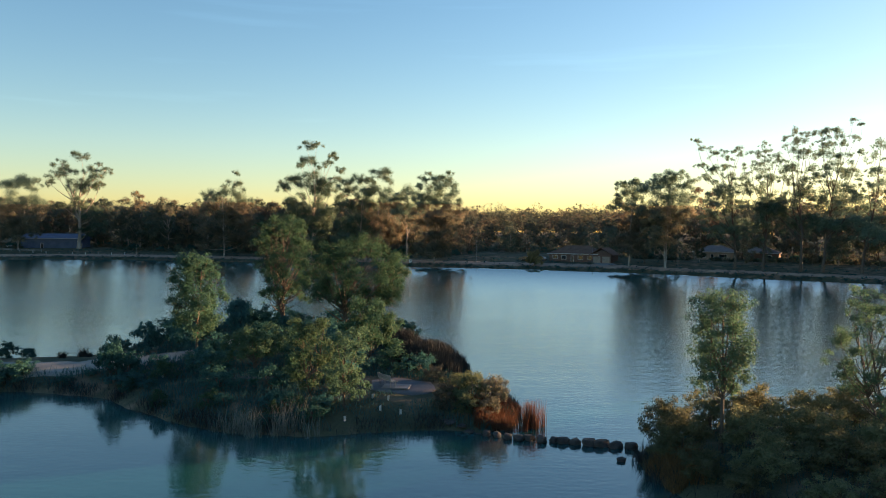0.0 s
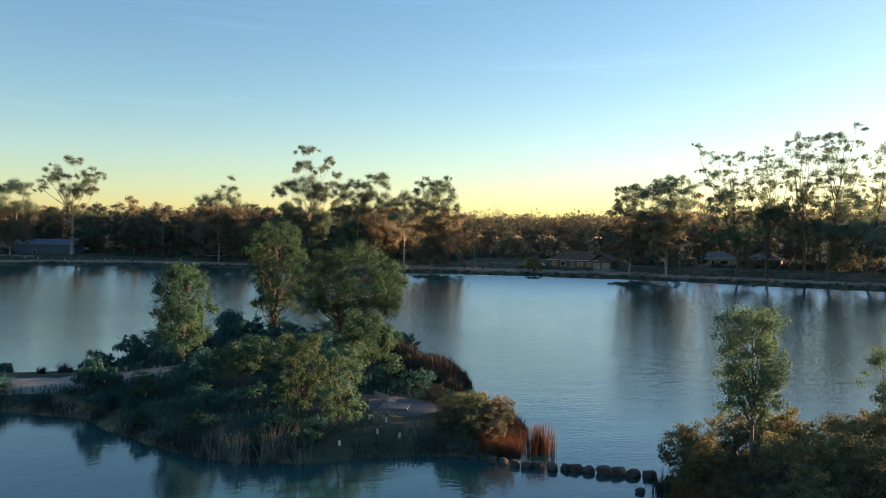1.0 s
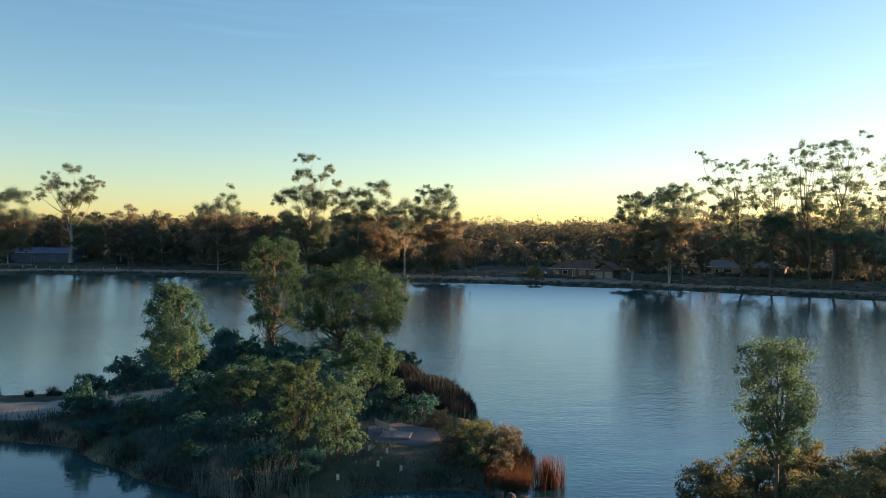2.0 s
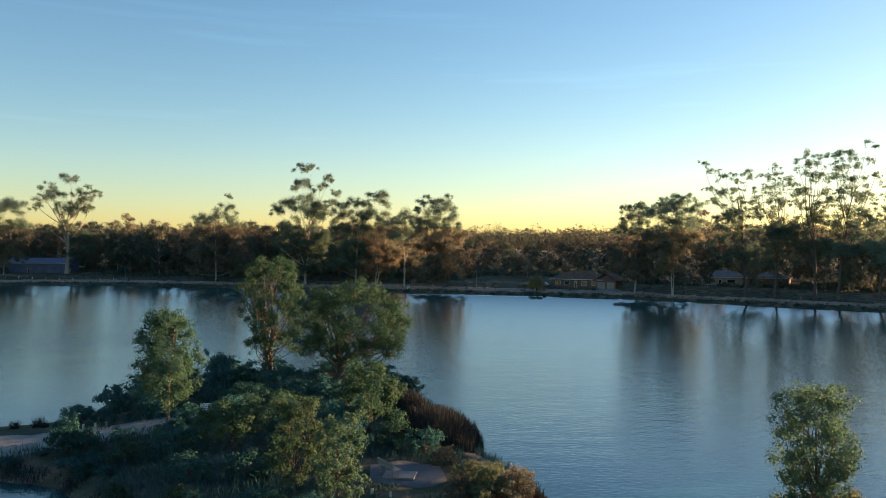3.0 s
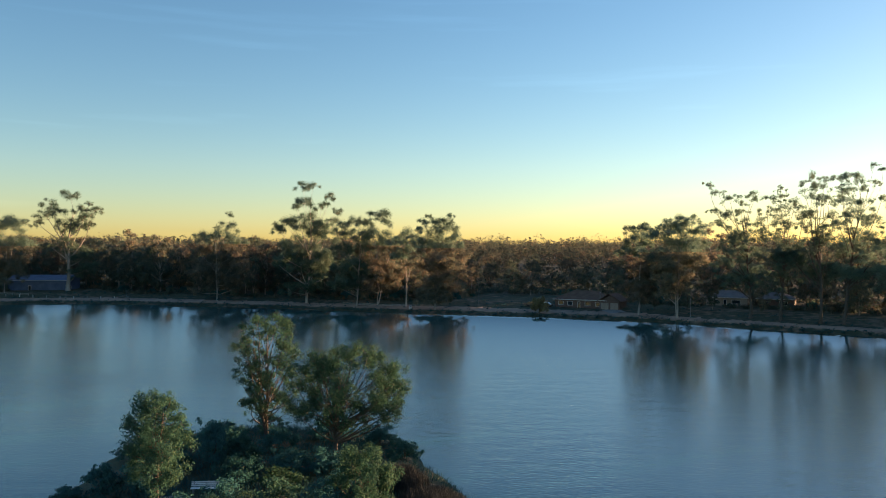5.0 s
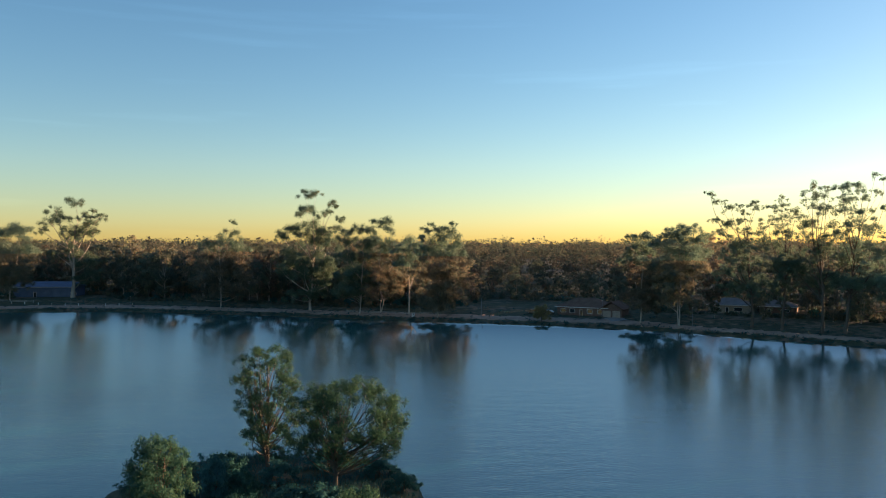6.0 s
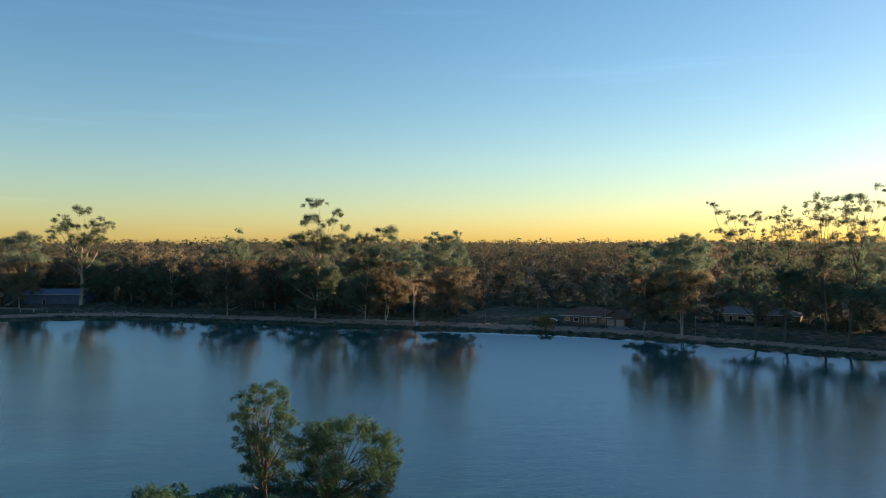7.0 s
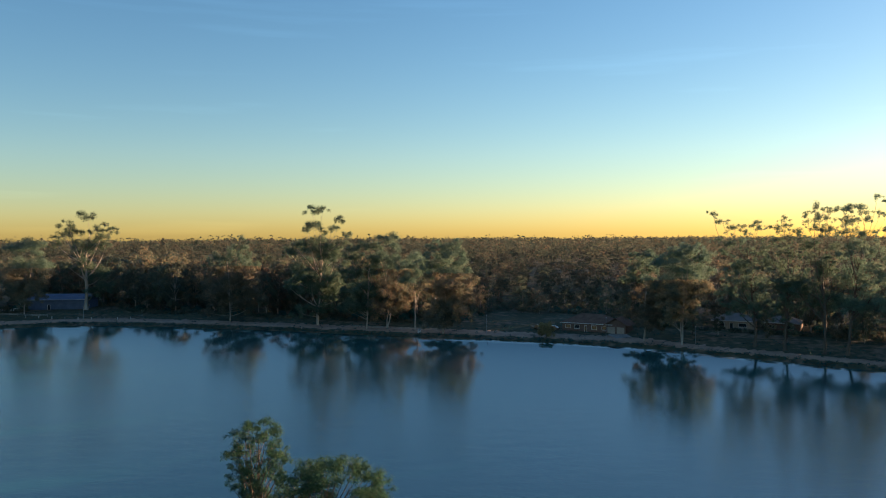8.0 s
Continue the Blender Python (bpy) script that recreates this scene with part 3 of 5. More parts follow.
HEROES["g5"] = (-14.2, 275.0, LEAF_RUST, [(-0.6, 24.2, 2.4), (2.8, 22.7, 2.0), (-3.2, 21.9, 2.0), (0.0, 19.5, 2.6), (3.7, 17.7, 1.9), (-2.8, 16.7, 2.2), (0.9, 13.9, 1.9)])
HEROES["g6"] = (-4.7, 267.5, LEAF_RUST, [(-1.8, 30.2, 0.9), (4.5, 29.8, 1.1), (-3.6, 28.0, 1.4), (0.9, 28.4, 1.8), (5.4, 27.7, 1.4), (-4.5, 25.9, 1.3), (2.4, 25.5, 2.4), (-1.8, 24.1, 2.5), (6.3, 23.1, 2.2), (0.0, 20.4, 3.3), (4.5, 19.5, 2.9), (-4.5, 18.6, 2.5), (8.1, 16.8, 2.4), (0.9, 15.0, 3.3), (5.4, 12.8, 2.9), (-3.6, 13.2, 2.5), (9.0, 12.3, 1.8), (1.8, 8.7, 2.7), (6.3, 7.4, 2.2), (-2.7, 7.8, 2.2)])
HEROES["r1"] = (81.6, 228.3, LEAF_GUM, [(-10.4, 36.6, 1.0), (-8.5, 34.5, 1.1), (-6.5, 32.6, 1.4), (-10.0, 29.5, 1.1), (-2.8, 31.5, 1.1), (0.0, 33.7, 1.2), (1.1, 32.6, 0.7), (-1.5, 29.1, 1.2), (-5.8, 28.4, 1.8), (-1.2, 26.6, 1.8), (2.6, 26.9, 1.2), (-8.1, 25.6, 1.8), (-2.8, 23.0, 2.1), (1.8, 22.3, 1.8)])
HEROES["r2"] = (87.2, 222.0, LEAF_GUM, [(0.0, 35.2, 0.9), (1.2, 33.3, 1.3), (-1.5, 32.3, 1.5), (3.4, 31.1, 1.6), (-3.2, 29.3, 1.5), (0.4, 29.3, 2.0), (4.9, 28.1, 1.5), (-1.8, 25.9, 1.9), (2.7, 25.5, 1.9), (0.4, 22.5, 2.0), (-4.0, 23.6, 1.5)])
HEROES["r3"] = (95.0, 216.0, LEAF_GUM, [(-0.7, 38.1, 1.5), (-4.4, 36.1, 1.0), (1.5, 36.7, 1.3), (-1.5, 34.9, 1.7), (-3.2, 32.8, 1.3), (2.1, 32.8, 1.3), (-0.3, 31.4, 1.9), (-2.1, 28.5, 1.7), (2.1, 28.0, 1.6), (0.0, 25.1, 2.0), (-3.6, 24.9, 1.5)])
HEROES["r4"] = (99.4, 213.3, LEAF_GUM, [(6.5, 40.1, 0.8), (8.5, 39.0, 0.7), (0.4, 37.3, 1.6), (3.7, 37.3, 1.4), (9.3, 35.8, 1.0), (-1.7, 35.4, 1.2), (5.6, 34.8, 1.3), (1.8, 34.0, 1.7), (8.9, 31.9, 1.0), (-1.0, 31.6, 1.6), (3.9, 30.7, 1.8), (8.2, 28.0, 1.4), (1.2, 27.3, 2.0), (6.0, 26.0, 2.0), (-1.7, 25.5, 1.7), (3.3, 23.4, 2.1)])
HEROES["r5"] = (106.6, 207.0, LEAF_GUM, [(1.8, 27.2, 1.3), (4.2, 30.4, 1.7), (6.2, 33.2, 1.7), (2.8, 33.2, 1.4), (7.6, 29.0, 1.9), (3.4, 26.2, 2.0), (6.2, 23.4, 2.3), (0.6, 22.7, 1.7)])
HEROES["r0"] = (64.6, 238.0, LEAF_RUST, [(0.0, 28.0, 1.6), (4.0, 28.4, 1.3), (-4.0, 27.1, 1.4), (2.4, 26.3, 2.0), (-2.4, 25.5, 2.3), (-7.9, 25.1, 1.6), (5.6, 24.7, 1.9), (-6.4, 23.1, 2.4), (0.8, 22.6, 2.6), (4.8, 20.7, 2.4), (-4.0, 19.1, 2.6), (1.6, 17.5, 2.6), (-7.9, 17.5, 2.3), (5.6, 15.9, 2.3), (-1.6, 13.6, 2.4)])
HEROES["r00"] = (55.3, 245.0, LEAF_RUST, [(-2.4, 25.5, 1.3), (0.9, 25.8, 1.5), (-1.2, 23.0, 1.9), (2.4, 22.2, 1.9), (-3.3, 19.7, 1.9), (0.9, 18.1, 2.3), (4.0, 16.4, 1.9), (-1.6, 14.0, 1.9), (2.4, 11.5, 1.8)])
HERO_LABEL = {"g0": "spreading river gum with rusty crown on the far bank", "g1": "tall pale-trunked gum with open tufted crown",
              "g2": "broad low-branching gum with rust-tinged foliage", "g3": "very tall gum with layered open crown above the woods",
              "g4": "gum with dense domed crown on the shore", "g45": "slim gum with tufted top among the shore trees",
              "g5": "smaller gum with single rounded crown and bare trunk", "g6": "tall dense gum with flat tiered top by the water",
              "r1": "sparse gum with bare forked upper branches", "r2": "gum with thin airy crown against the glow",
              "r3": "tall gum with rounded airy top", "r4": "tallest gum with spreading layered crown", "r5": "gum with leaning open crown",
              "r0": "broad bushy gum with uneven top", "r00": "bushy gum beside the driveway"}
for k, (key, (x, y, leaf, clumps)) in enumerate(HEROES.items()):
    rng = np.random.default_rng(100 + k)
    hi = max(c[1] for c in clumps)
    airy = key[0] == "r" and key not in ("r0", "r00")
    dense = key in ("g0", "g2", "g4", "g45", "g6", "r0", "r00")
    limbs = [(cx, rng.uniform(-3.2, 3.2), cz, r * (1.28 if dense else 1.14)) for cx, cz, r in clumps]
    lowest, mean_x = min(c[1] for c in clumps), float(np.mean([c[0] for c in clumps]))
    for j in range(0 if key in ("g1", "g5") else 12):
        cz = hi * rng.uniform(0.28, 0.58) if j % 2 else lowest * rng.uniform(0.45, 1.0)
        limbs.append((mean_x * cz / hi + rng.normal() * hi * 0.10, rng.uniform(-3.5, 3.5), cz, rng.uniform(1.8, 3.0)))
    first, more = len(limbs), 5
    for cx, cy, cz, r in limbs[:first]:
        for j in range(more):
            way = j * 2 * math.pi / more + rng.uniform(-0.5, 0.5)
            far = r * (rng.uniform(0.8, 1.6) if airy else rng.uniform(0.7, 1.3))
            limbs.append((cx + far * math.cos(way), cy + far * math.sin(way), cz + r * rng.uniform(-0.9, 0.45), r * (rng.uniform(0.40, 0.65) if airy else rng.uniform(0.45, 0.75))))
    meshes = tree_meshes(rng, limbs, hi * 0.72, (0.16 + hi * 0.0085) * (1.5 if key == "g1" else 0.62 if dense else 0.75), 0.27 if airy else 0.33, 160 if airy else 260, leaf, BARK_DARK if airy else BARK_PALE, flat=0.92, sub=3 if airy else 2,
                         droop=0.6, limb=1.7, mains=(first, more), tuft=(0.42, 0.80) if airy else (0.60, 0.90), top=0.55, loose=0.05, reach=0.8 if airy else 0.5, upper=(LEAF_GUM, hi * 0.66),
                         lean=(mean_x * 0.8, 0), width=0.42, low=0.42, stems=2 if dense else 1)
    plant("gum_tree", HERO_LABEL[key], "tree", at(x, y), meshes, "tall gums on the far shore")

# ---- woods behind them ----
FOREST = []
for k in range(9):
    rng = np.random.default_rng(300 + k)
    h = 20 + 1.0 * (k % 4)
    shape = ("umbrella", "round", "umbrella", "column", "round")[k % 5]
    limbs = crown_limbs(rng, 18, 2.4 if k % 2 else 3.6, h - 1.2, 10.0 + (k % 3), 2.3, shape)
    FOREST.append(tree_meshes(rng, limbs, h * 0.75, 0.24, 0.62, 165, LEAF_RUST if k in (2, 5, 7) else LEAF_FOREST, BARK_PALE if k % 3 else BARK_DARK,
                              flat=0.78, sub=3, sides=4, twigs=False, tuft=(0.50, 0.85), loose=0.06, reach=0.9, width=0.42, stems=2 if k % 2 == 0 else 1, top=0.6, limb=1.4))
rng = np.random.default_rng(11)
protos = []
HOUSES = [(43, 263, 16), (34, 265, 8), (54, 253, 9), (86, 260, 9), (99, 253, 8), (-168, 340, 15), (51, 247, 5)]
placed = 0


def forest_tree(x, y, s, turn):
    global protos, placed
    k = placed % len(FOREST)
    placed += 1
    m = at(x, y, -0.1, turn) @ Matrix.Diagonal((s, s, s, 1))
    if k >= len(protos):
        t = plant("forest_tree", "grey-green eucalypt in dense lakeside woods", "tree", m, FOREST[k], "woods behind the far shore")
        protos.append(t)
    else:
        src = protos[k]
        t = copy_thing(src, m)
        t.scale = (s, s, s)
    return t


def wooded(x):
    """Nearest distance behind the shore at which the woods begin."""
    return float(np.interp(x, [-320, -190, -150, -130, 0, 6, 14, 46, 58, 66, 120, 140], [14, 28, 44, 23, 21, 28, 58, 50, 36, 34, 40, 8]))


def tallest(x, y):
    """How high above the lake the woods stand: low scrub by the shore, rising with the land behind."""
    shore = np.hypot(x, np.interp(x, SHORE_X, SHORE_Y) - 10)
    # past x 125, mostly unseen, tall trees are added to shade the island
    return np.where(np.asarray(x) > 125, 60.0, np.hypot(x, y - 10) / shore * np.interp(x, [-90, -20, 10, 50, 70], [36.0, 33.5, 23.2, 23.8, 31.5]) - 19.0 + 3.2 * ripple(x, y, 13))


FAR_TREES = []
d = 8.0
while d < 215:
    cell = 7.0 + d * 0.030
    for i in range(int(-300 / cell), int(240 / cell)):
        x = i * cell + rng.uniform(-0.42, 0.42) * cell
        e = d + rng.uniform(-0.4, 0.4) * cell
        if e < wooded(x) or (abs(x) > 200 and i % 2):
            continue
        y = float(np.interp(x, SHORE_X, SHORE_Y)) + e / 0.85
        if any(math.hypot(x - hx, y - hy) < r for hx, hy, r in HOUSES):
            continue
        room = float(tallest(x, y)) - float(height_at(x, y))
        s = min(rng.uniform(0.7, 1.1), room / 21 * (rng.uniform(0.7, 1.4) if x > -20 else rng.uniform(0.8, 1.75))) * (0.95 if x > 125 else 1.0)
        if s <= 0.22:
            continue
        if d < 92 and placed < 291 and x < 200:
            forest_tree(x, y, s, rng.uniform(0, 360))
        else:
            FAR_TREES.append((x, y, 20.0 * s * (1.12 if rng.random() < 0.07 else 1.0)))
    d += cell * 1.05


def far_woods():
    """Canopy running back to the horizon: crowns as loose heaps of leafy sprays."""
    rng = np.random.default_rng(21)
    V, F, o = [], [], 0
    tx, ty, th = np.array(FAR_TREES).T
    tg = height_at(tx, ty)
    for a in range(7):
        f = (0.80, 0.74, 0.72, 0.70, 0.55, 0.52, 0.42)[a] * rng.uniform(0.94, 1.06, len(tx))
        r = (1.3 + 0.085 * th) * rng.uniform(0.75, 1.2, len(tx)) * (1.45 if a == 0 else 1.0)
        way = a * 2.1 + rng.uniform(0, 1.5, len(tx))
        off = np.stack([np.cos(way), np.sin(way)], 1) * ((0.0, 0.13, 0.14, 0.13, 0.17, 0.17, 0.12)[a] * th)[:, None]
        c = np.stack([tx + off[:, 0], ty + off[:, 1], tg + th * f], 1)
        v, q = leaf_cloud(rng, c, np.stack([r, r, r * 0.65], 1), 34, 0.80, 0.5, 0.5, 0.75, 0.4, loose=0.08, puff=0.3, hubs=np.stack([tx, ty, tg + th * 0.5], 1))
        V.append(v)
        F.append(q + o)
        o += len(v)
    for y0, y1, n, clumps, leaves, size, wide in ((300, 700, 2600, 5, 18, 1.05, 1.0), (700, 1400, 3600, 4, 8, 2.2, 1.2), (1400, 4200, 2200, 3, 5, 4.8, 2.0)):
        y = np.sqrt(rng.uniform(y0 ** 2, y1 ** 2, n))
        x = rng.uniform(-1, 1, n) * (0.64 * y + 90)
        d = beyond_shore(x, y)
        ok = d > 195
        x, y = x[ok], y[ok]
        g = height_at(x, y)
        h = np.minimum(rng.uniform(9, 21, len(x)), tallest(x, y) - g)
        for a in range(clumps):
            off = rng.normal(size=(len(x), 3)) * np.array([2.8, 2.8, 1.6]) * wide
            r = rng.uniform(2.4, 4.3, len(x)) * wide
            c = np.stack([x, y, g + h * (0.86 - 0.13 * (a > 2))], 1) + off
            v, f = leaf_cloud(rng, c, np.stack([r, r, r * 0.6], 1), leaves, size, 0.3, 0.45, 0.8, 0.3, hubs=np.stack([x, y, g + h * 0.6], 1), puff=0.3)
            V.append(v)
            F.append(f + o)
            o += len(v)
    ob = new("distant_woods", mesh_from("distant_woods", np.concatenate(V), np.concatenate(F), LEAF_FAR))
    tagged(ob, "grey-green eucalypt woods stretching to the horizon", "woods", "", "stuff")


# garden trees before the far houses
for x, y, s in ((70.5, 248, 0.42), (77.0, 245, 0.36), (89.0, 238, 0.44), (93.5, 236, 0.34), (105, 231, 0.40), (110, 226, 0.46), (62, 252, 0.36), (24, 308, 0.5), (30, 304, 0.44)):
    forest_tree(x, y, s, x * 47.0)
far_woods()

# ---- undergrowth of the far shore ----

def shrub_meshes(seed, w, h, leaf, size, count, droop=0.1, n=9):
    rng = np.random.default_rng(seed)
    limbs = []
    for k in range(n):
        a, f = k * 2.399963 + rng.uniform(-0.4, 0.4), math.sqrt((k + 0.4) / n)
        z = h * (0.80 - 0.42 * f * f) * rng.uniform(0.85, 1.1)
        limbs.append((w * 0.40 * f * math.cos(a), w * 0.40 * f * math.sin(a), z, w * rng.uniform(0.20, 0.28)))
        if f > 0.5:
            limbs.append((w * 0.42 * f * math.cos(a + 0.3), w * 0.42 * f * math.sin(a + 0.3), h * rng.uniform(0.16, 0.34), w * 0.19))
    return tree_meshes(rng, limbs, h * 0.5, 0.05 + 0.012 * h, size, count, leaf, BARK_DARK, droop, 0.8, 4, sides=3, width=0.34, stems=3, low=0.2, top=0.6, twigs=False)


UNDER = [shrub_meshes(500 + k, 4.6, 2.6 + 0.3 * k, (LEAF_DARK, LEAF_FOREST, LEAF_RUST)[k % 3], 0.62, 32) for k in range(4)]
under_first = {}
rng = np.random.default_rng(31)
for i in range(-62, 46):
    for j in range(2):
        x = i * 4.3 + rng.uniform(-2, 2)
        d = wooded(x) - 3 + j * 8 + rng.uniform(-1, 4)
        if rng.random() < 0.28 or d < 7 or (10 < x < 56 and rng.random() < 0.6):
            continue
        y = float(np.interp(x, SHORE_X, SHORE_Y)) + d / 0.85
        if any(math.hypot(x - hx, y - hy) < r for hx, hy, r in HOUSES):
            continue
        k, s = int(rng.integers(4)), rng.uniform(0.45, 0.95) * (0.7 if x > 0 else 1.0)
        m = at(x, y, -0.05, rng.uniform(0, 360)) @ Matrix.Diagonal((s, s, s, 1))
        if k not in under_first:
            under_first[k] = plant("undergrowth_shrub", "dark scrubby shrub under the shore trees", "shrub", m, UNDER[k], "undergrowth on the far shore")
        else:
            t = copy_thing(under_first[k], m)
            t.scale = (s, s, s)

rng = np.random.default_rng(77)
plant("round_tree", "small round yellowish tree by the far waterline", "tree", at(27.6, 255.0),
      tree_meshes(rng, crown_limbs(rng, 14, 1.2, 4.4, 4.6, 1.3), 3.0, 0.14, 0.36, 260, LEAF_STRAW, BARK_DARK, flat=0.9, loose=0.12))

# ---- island trees ----
rng = np.random.default_rng(41)
plant("slender_gum", "young gum with dense upright oval crown beside the path", "tree", at(-20.8, 67.6),
      tree_meshes(rng, crown_limbs(rng, 44, 2.8, 8.7, 4.0, 0.82, "egg"), 7.6, 0.12, 0.15, 470, LEAF_YOUNG, BARK_DARK, droop=0.7, sub=7, flat=1.05, low=0.5, loose=0.16))
rng = np.random.default_rng(42)
plant("island_gum", "tall open young gum with forked trunk on the island", "tree", at(-18.2, 90.2),
      tree_meshes(rng, [(x - 0.2 - 0.05 * (z - 8), y, z, r) for x, y, z, r in crown_limbs(rng, 60, 3.2, 12.3, 6.7, 0.90, "egg")], 10.4, 0.19, 0.155, 430, LEAF_YOUNG, BARK_DARK,
                  droop=0.8, flat=0.95, sub=6, stems=2, low=0.3, loose=0.18, limb=1.3))
rng = np.random.default_rng(43)
plant("island_gum", "spreading leafy young gum with wide rounded crown", "tree", at(-10.9, 85.4),
      tree_meshes(rng, [(x * 1.12 + 1.2, y, z - 0.05 * max(x, 0), r) for x, y, z, r in crown_limbs(rng, 74, 3.5, 9.6, 11.2, 1.10, "dome")], 6.6, 0.24, 0.155, 600, LEAF_YOUNG, BARK_DARK,
                  droop=0.8, flat=0.95, sub=7, stems=3, low=0.25, loose=0.18, limb=1.3))
rng = np.random.default_rng(44)
plant("weeping_wattle", "drooping dense wattle with rounded crown", "tree", at(-6.4, 67.6),
      tree_meshes(rng, crown_limbs(rng, 26, 1.4, 4.9, 4.8, 0.9, "dome"), 3.4, 0.10, 0.15, 520, LEAF_YOUNG, BARK_DARK, droop=1.2, flat=1.0, stems=3, low=0.3, loose=0.18))
rng = np.random.default_rng(45)
plant("bushy_gum", "bushy olive young gum leafed almost to the ground", "tree", at(-9.2, 55.0),
      tree_meshes(rng, crown_limbs(rng, 26, 0.8, 5.1, 3.2, 0.68, "egg"), 4.4, 0.08, 0.12, 420, LEAF_OLIVE, BARK_DARK, droop=0.8, flat=0.95, stems=2, low=0.25, loose=0.18))
rng = np.random.default_rng(46)
plant("bushy_gum", "slim yellow-green young gum in front of the clearing", "tree", at(-6.6, 53.2),
      tree_meshes(rng, crown_limbs(rng, 24, 0.7, 5.0, 2.6, 0.64, "column"), 4.2, 0.07, 0.12, 420, LEAF_OLIVE, BARK_DARK, droop=0.8, flat=0.95, low=0.25, loose=0.18))
rng = np.random.default_rng(47)
plant("spreading_wattle", "low spreading yellow-green wattle with many stems", "tree", at(-14.6, 62.2),
      tree_meshes(rng, crown_limbs(rng, 24, 1.4, 3.3, 4.4, 0.75, "dome"), 2.4, 0.08, 0.13, 520, LEAF_OLIVE, BARK_DARK, droop=0.7, flat=0.9, stems=3, low=0.2, loose=0.18))
rng = np.random.default_rng(48)
plant("slender_gum", "upright young gum with dense crown above the islet's shrubs", "tree", at(14.0, 43.0),
      tree_meshes(rng, crown_limbs(rng, 50, 3.4, 8.2, 3.0, 0.62, "column"), 7.2, 0.11, 0.11, 360, LEAF_OLIVE, BARK_DARK, droop=0.7, sub=7, flat=1.1, low=0.45, loose=0.16))
rng = np.random.default_rng(49)
plant("open_gum", "airy young gum with many ascending branches on the islet", "tree", at(22.8, 44.0),
      tree_meshes(rng, crown_limbs(rng, 40, 2.2, 8.2, 5.0, 0.72, "egg"), 6.4, 0.12, 0.105, 480, LEAF_OLIVE, BARK_DARK, droop=0.8, flat=0.85, stems=2, low=0.3, loose=0.18))

# ---- shrubs on the island and the islet: x, y, width, height ----
DARK_SHRUBS = [(-37.9, 70.2, 2.0, 1.5), (-36.4, 70.6, 1.5, 1.0), (-39.6, 69.8, 2.2, 1.3), (-26.7, 72.6, 2.9, 3.0), (-24.2, 73.2, 2.8, 3.2), (-28.6, 71.0, 2.2, 1.7), (-26.2, 63.6, 2.3, 2.8), (-24.7, 63.4, 2.0, 2.0),
               (-33.6, 62.9, 3.0, 1.6), (-20.8, 80.5, 3.2, 4.3), (-18.0, 80.5, 3.0, 3.0), (-23.6, 78.6, 3.5, 3.3), (-26.0, 80.0, 3.2, 2.8),
               (-14.0, 79.0, 4.0, 2.2), (-11.2, 79.0, 3.4, 2.0), (-8.4, 80.0, 3.5, 1.9), (-16.2, 86.0, 3.5, 2.3), (-22.0, 88.0, 4.0, 2.6),
               (-27.0, 89.0, 4.0, 2.6), (-12.5, 92.0, 4.0, 2.2), (-7.2, 90.0, 3.8, 2.2), (-4.6, 85.0, 3.0, 2.2), (-18.6, 65.6, 3.4, 2.5)]
MIXED_SHRUBS = [(-16.6, 70.0, 3.0, 2.4), (-12.2, 69.0, 4.0, 2.6), (-11.4, 64.4, 3.0, 2.4), (-9.2, 66.8, 3.4, 2.8), (-13.2, 74.0, 4.0, 2.0),
                (-8.8, 74.0, 3.6, 1.9), (-18.2, 62.2, 3.4, 2.1), (-21.2, 61.6, 2.8, 1.5), (-12.6, 57.6, 3.0, 1.9), (-15.9, 57.4, 3.0, 1.7),
                (-10.9, 59.4, 2.8, 2.0), (-7.9, 59.2, 2.4, 2.0), (-7.2, 63.0, 3.0, 2.5), (-4.4, 64.4, 3.2, 2.3), (-2.2, 62.8, 2.4, 2.0),
                (-23.4, 66.0, 1.8, 1.1), (-20.4, 65.8, 1.8, 1.2), (-17.0, 75.5, 3.4, 2.6), (-29.0, 84.5, 3.4, 2.2), (-19.0, 95.0, 4.0, 2.2)]
OLIVE_SHRUBS = [(0.0, 54.2, 2.0, 1.6), (1.5, 54.2, 2.6, 2.3), (2.9, 54.8, 2.6, 2.2), (1.2, 53.0, 1.8, 1.2), (2.6, 53.2, 1.8, 1.3), (0.6, 56.8, 2.2, 1.5), (-1.0, 60.4, 1.8, 1.3)]
ISLET_SHRUBS = [(12.0, 46.0, 3.0, 2.9), (12.2, 43.2, 3.0, 2.5), (14.9, 47.2, 3.2, 2.8), (17.6, 47.4, 3.2, 2.8), (20.2, 47.0, 3.2, 2.5), (23.2, 47.6, 3.6, 2.5),
                (15.6, 42.6, 3.4, 2.6), (19.0, 43.4, 3.6, 2.5), (22.4, 41.8, 3.4, 2.3), (26.2, 45.0, 3.8, 2.5)]
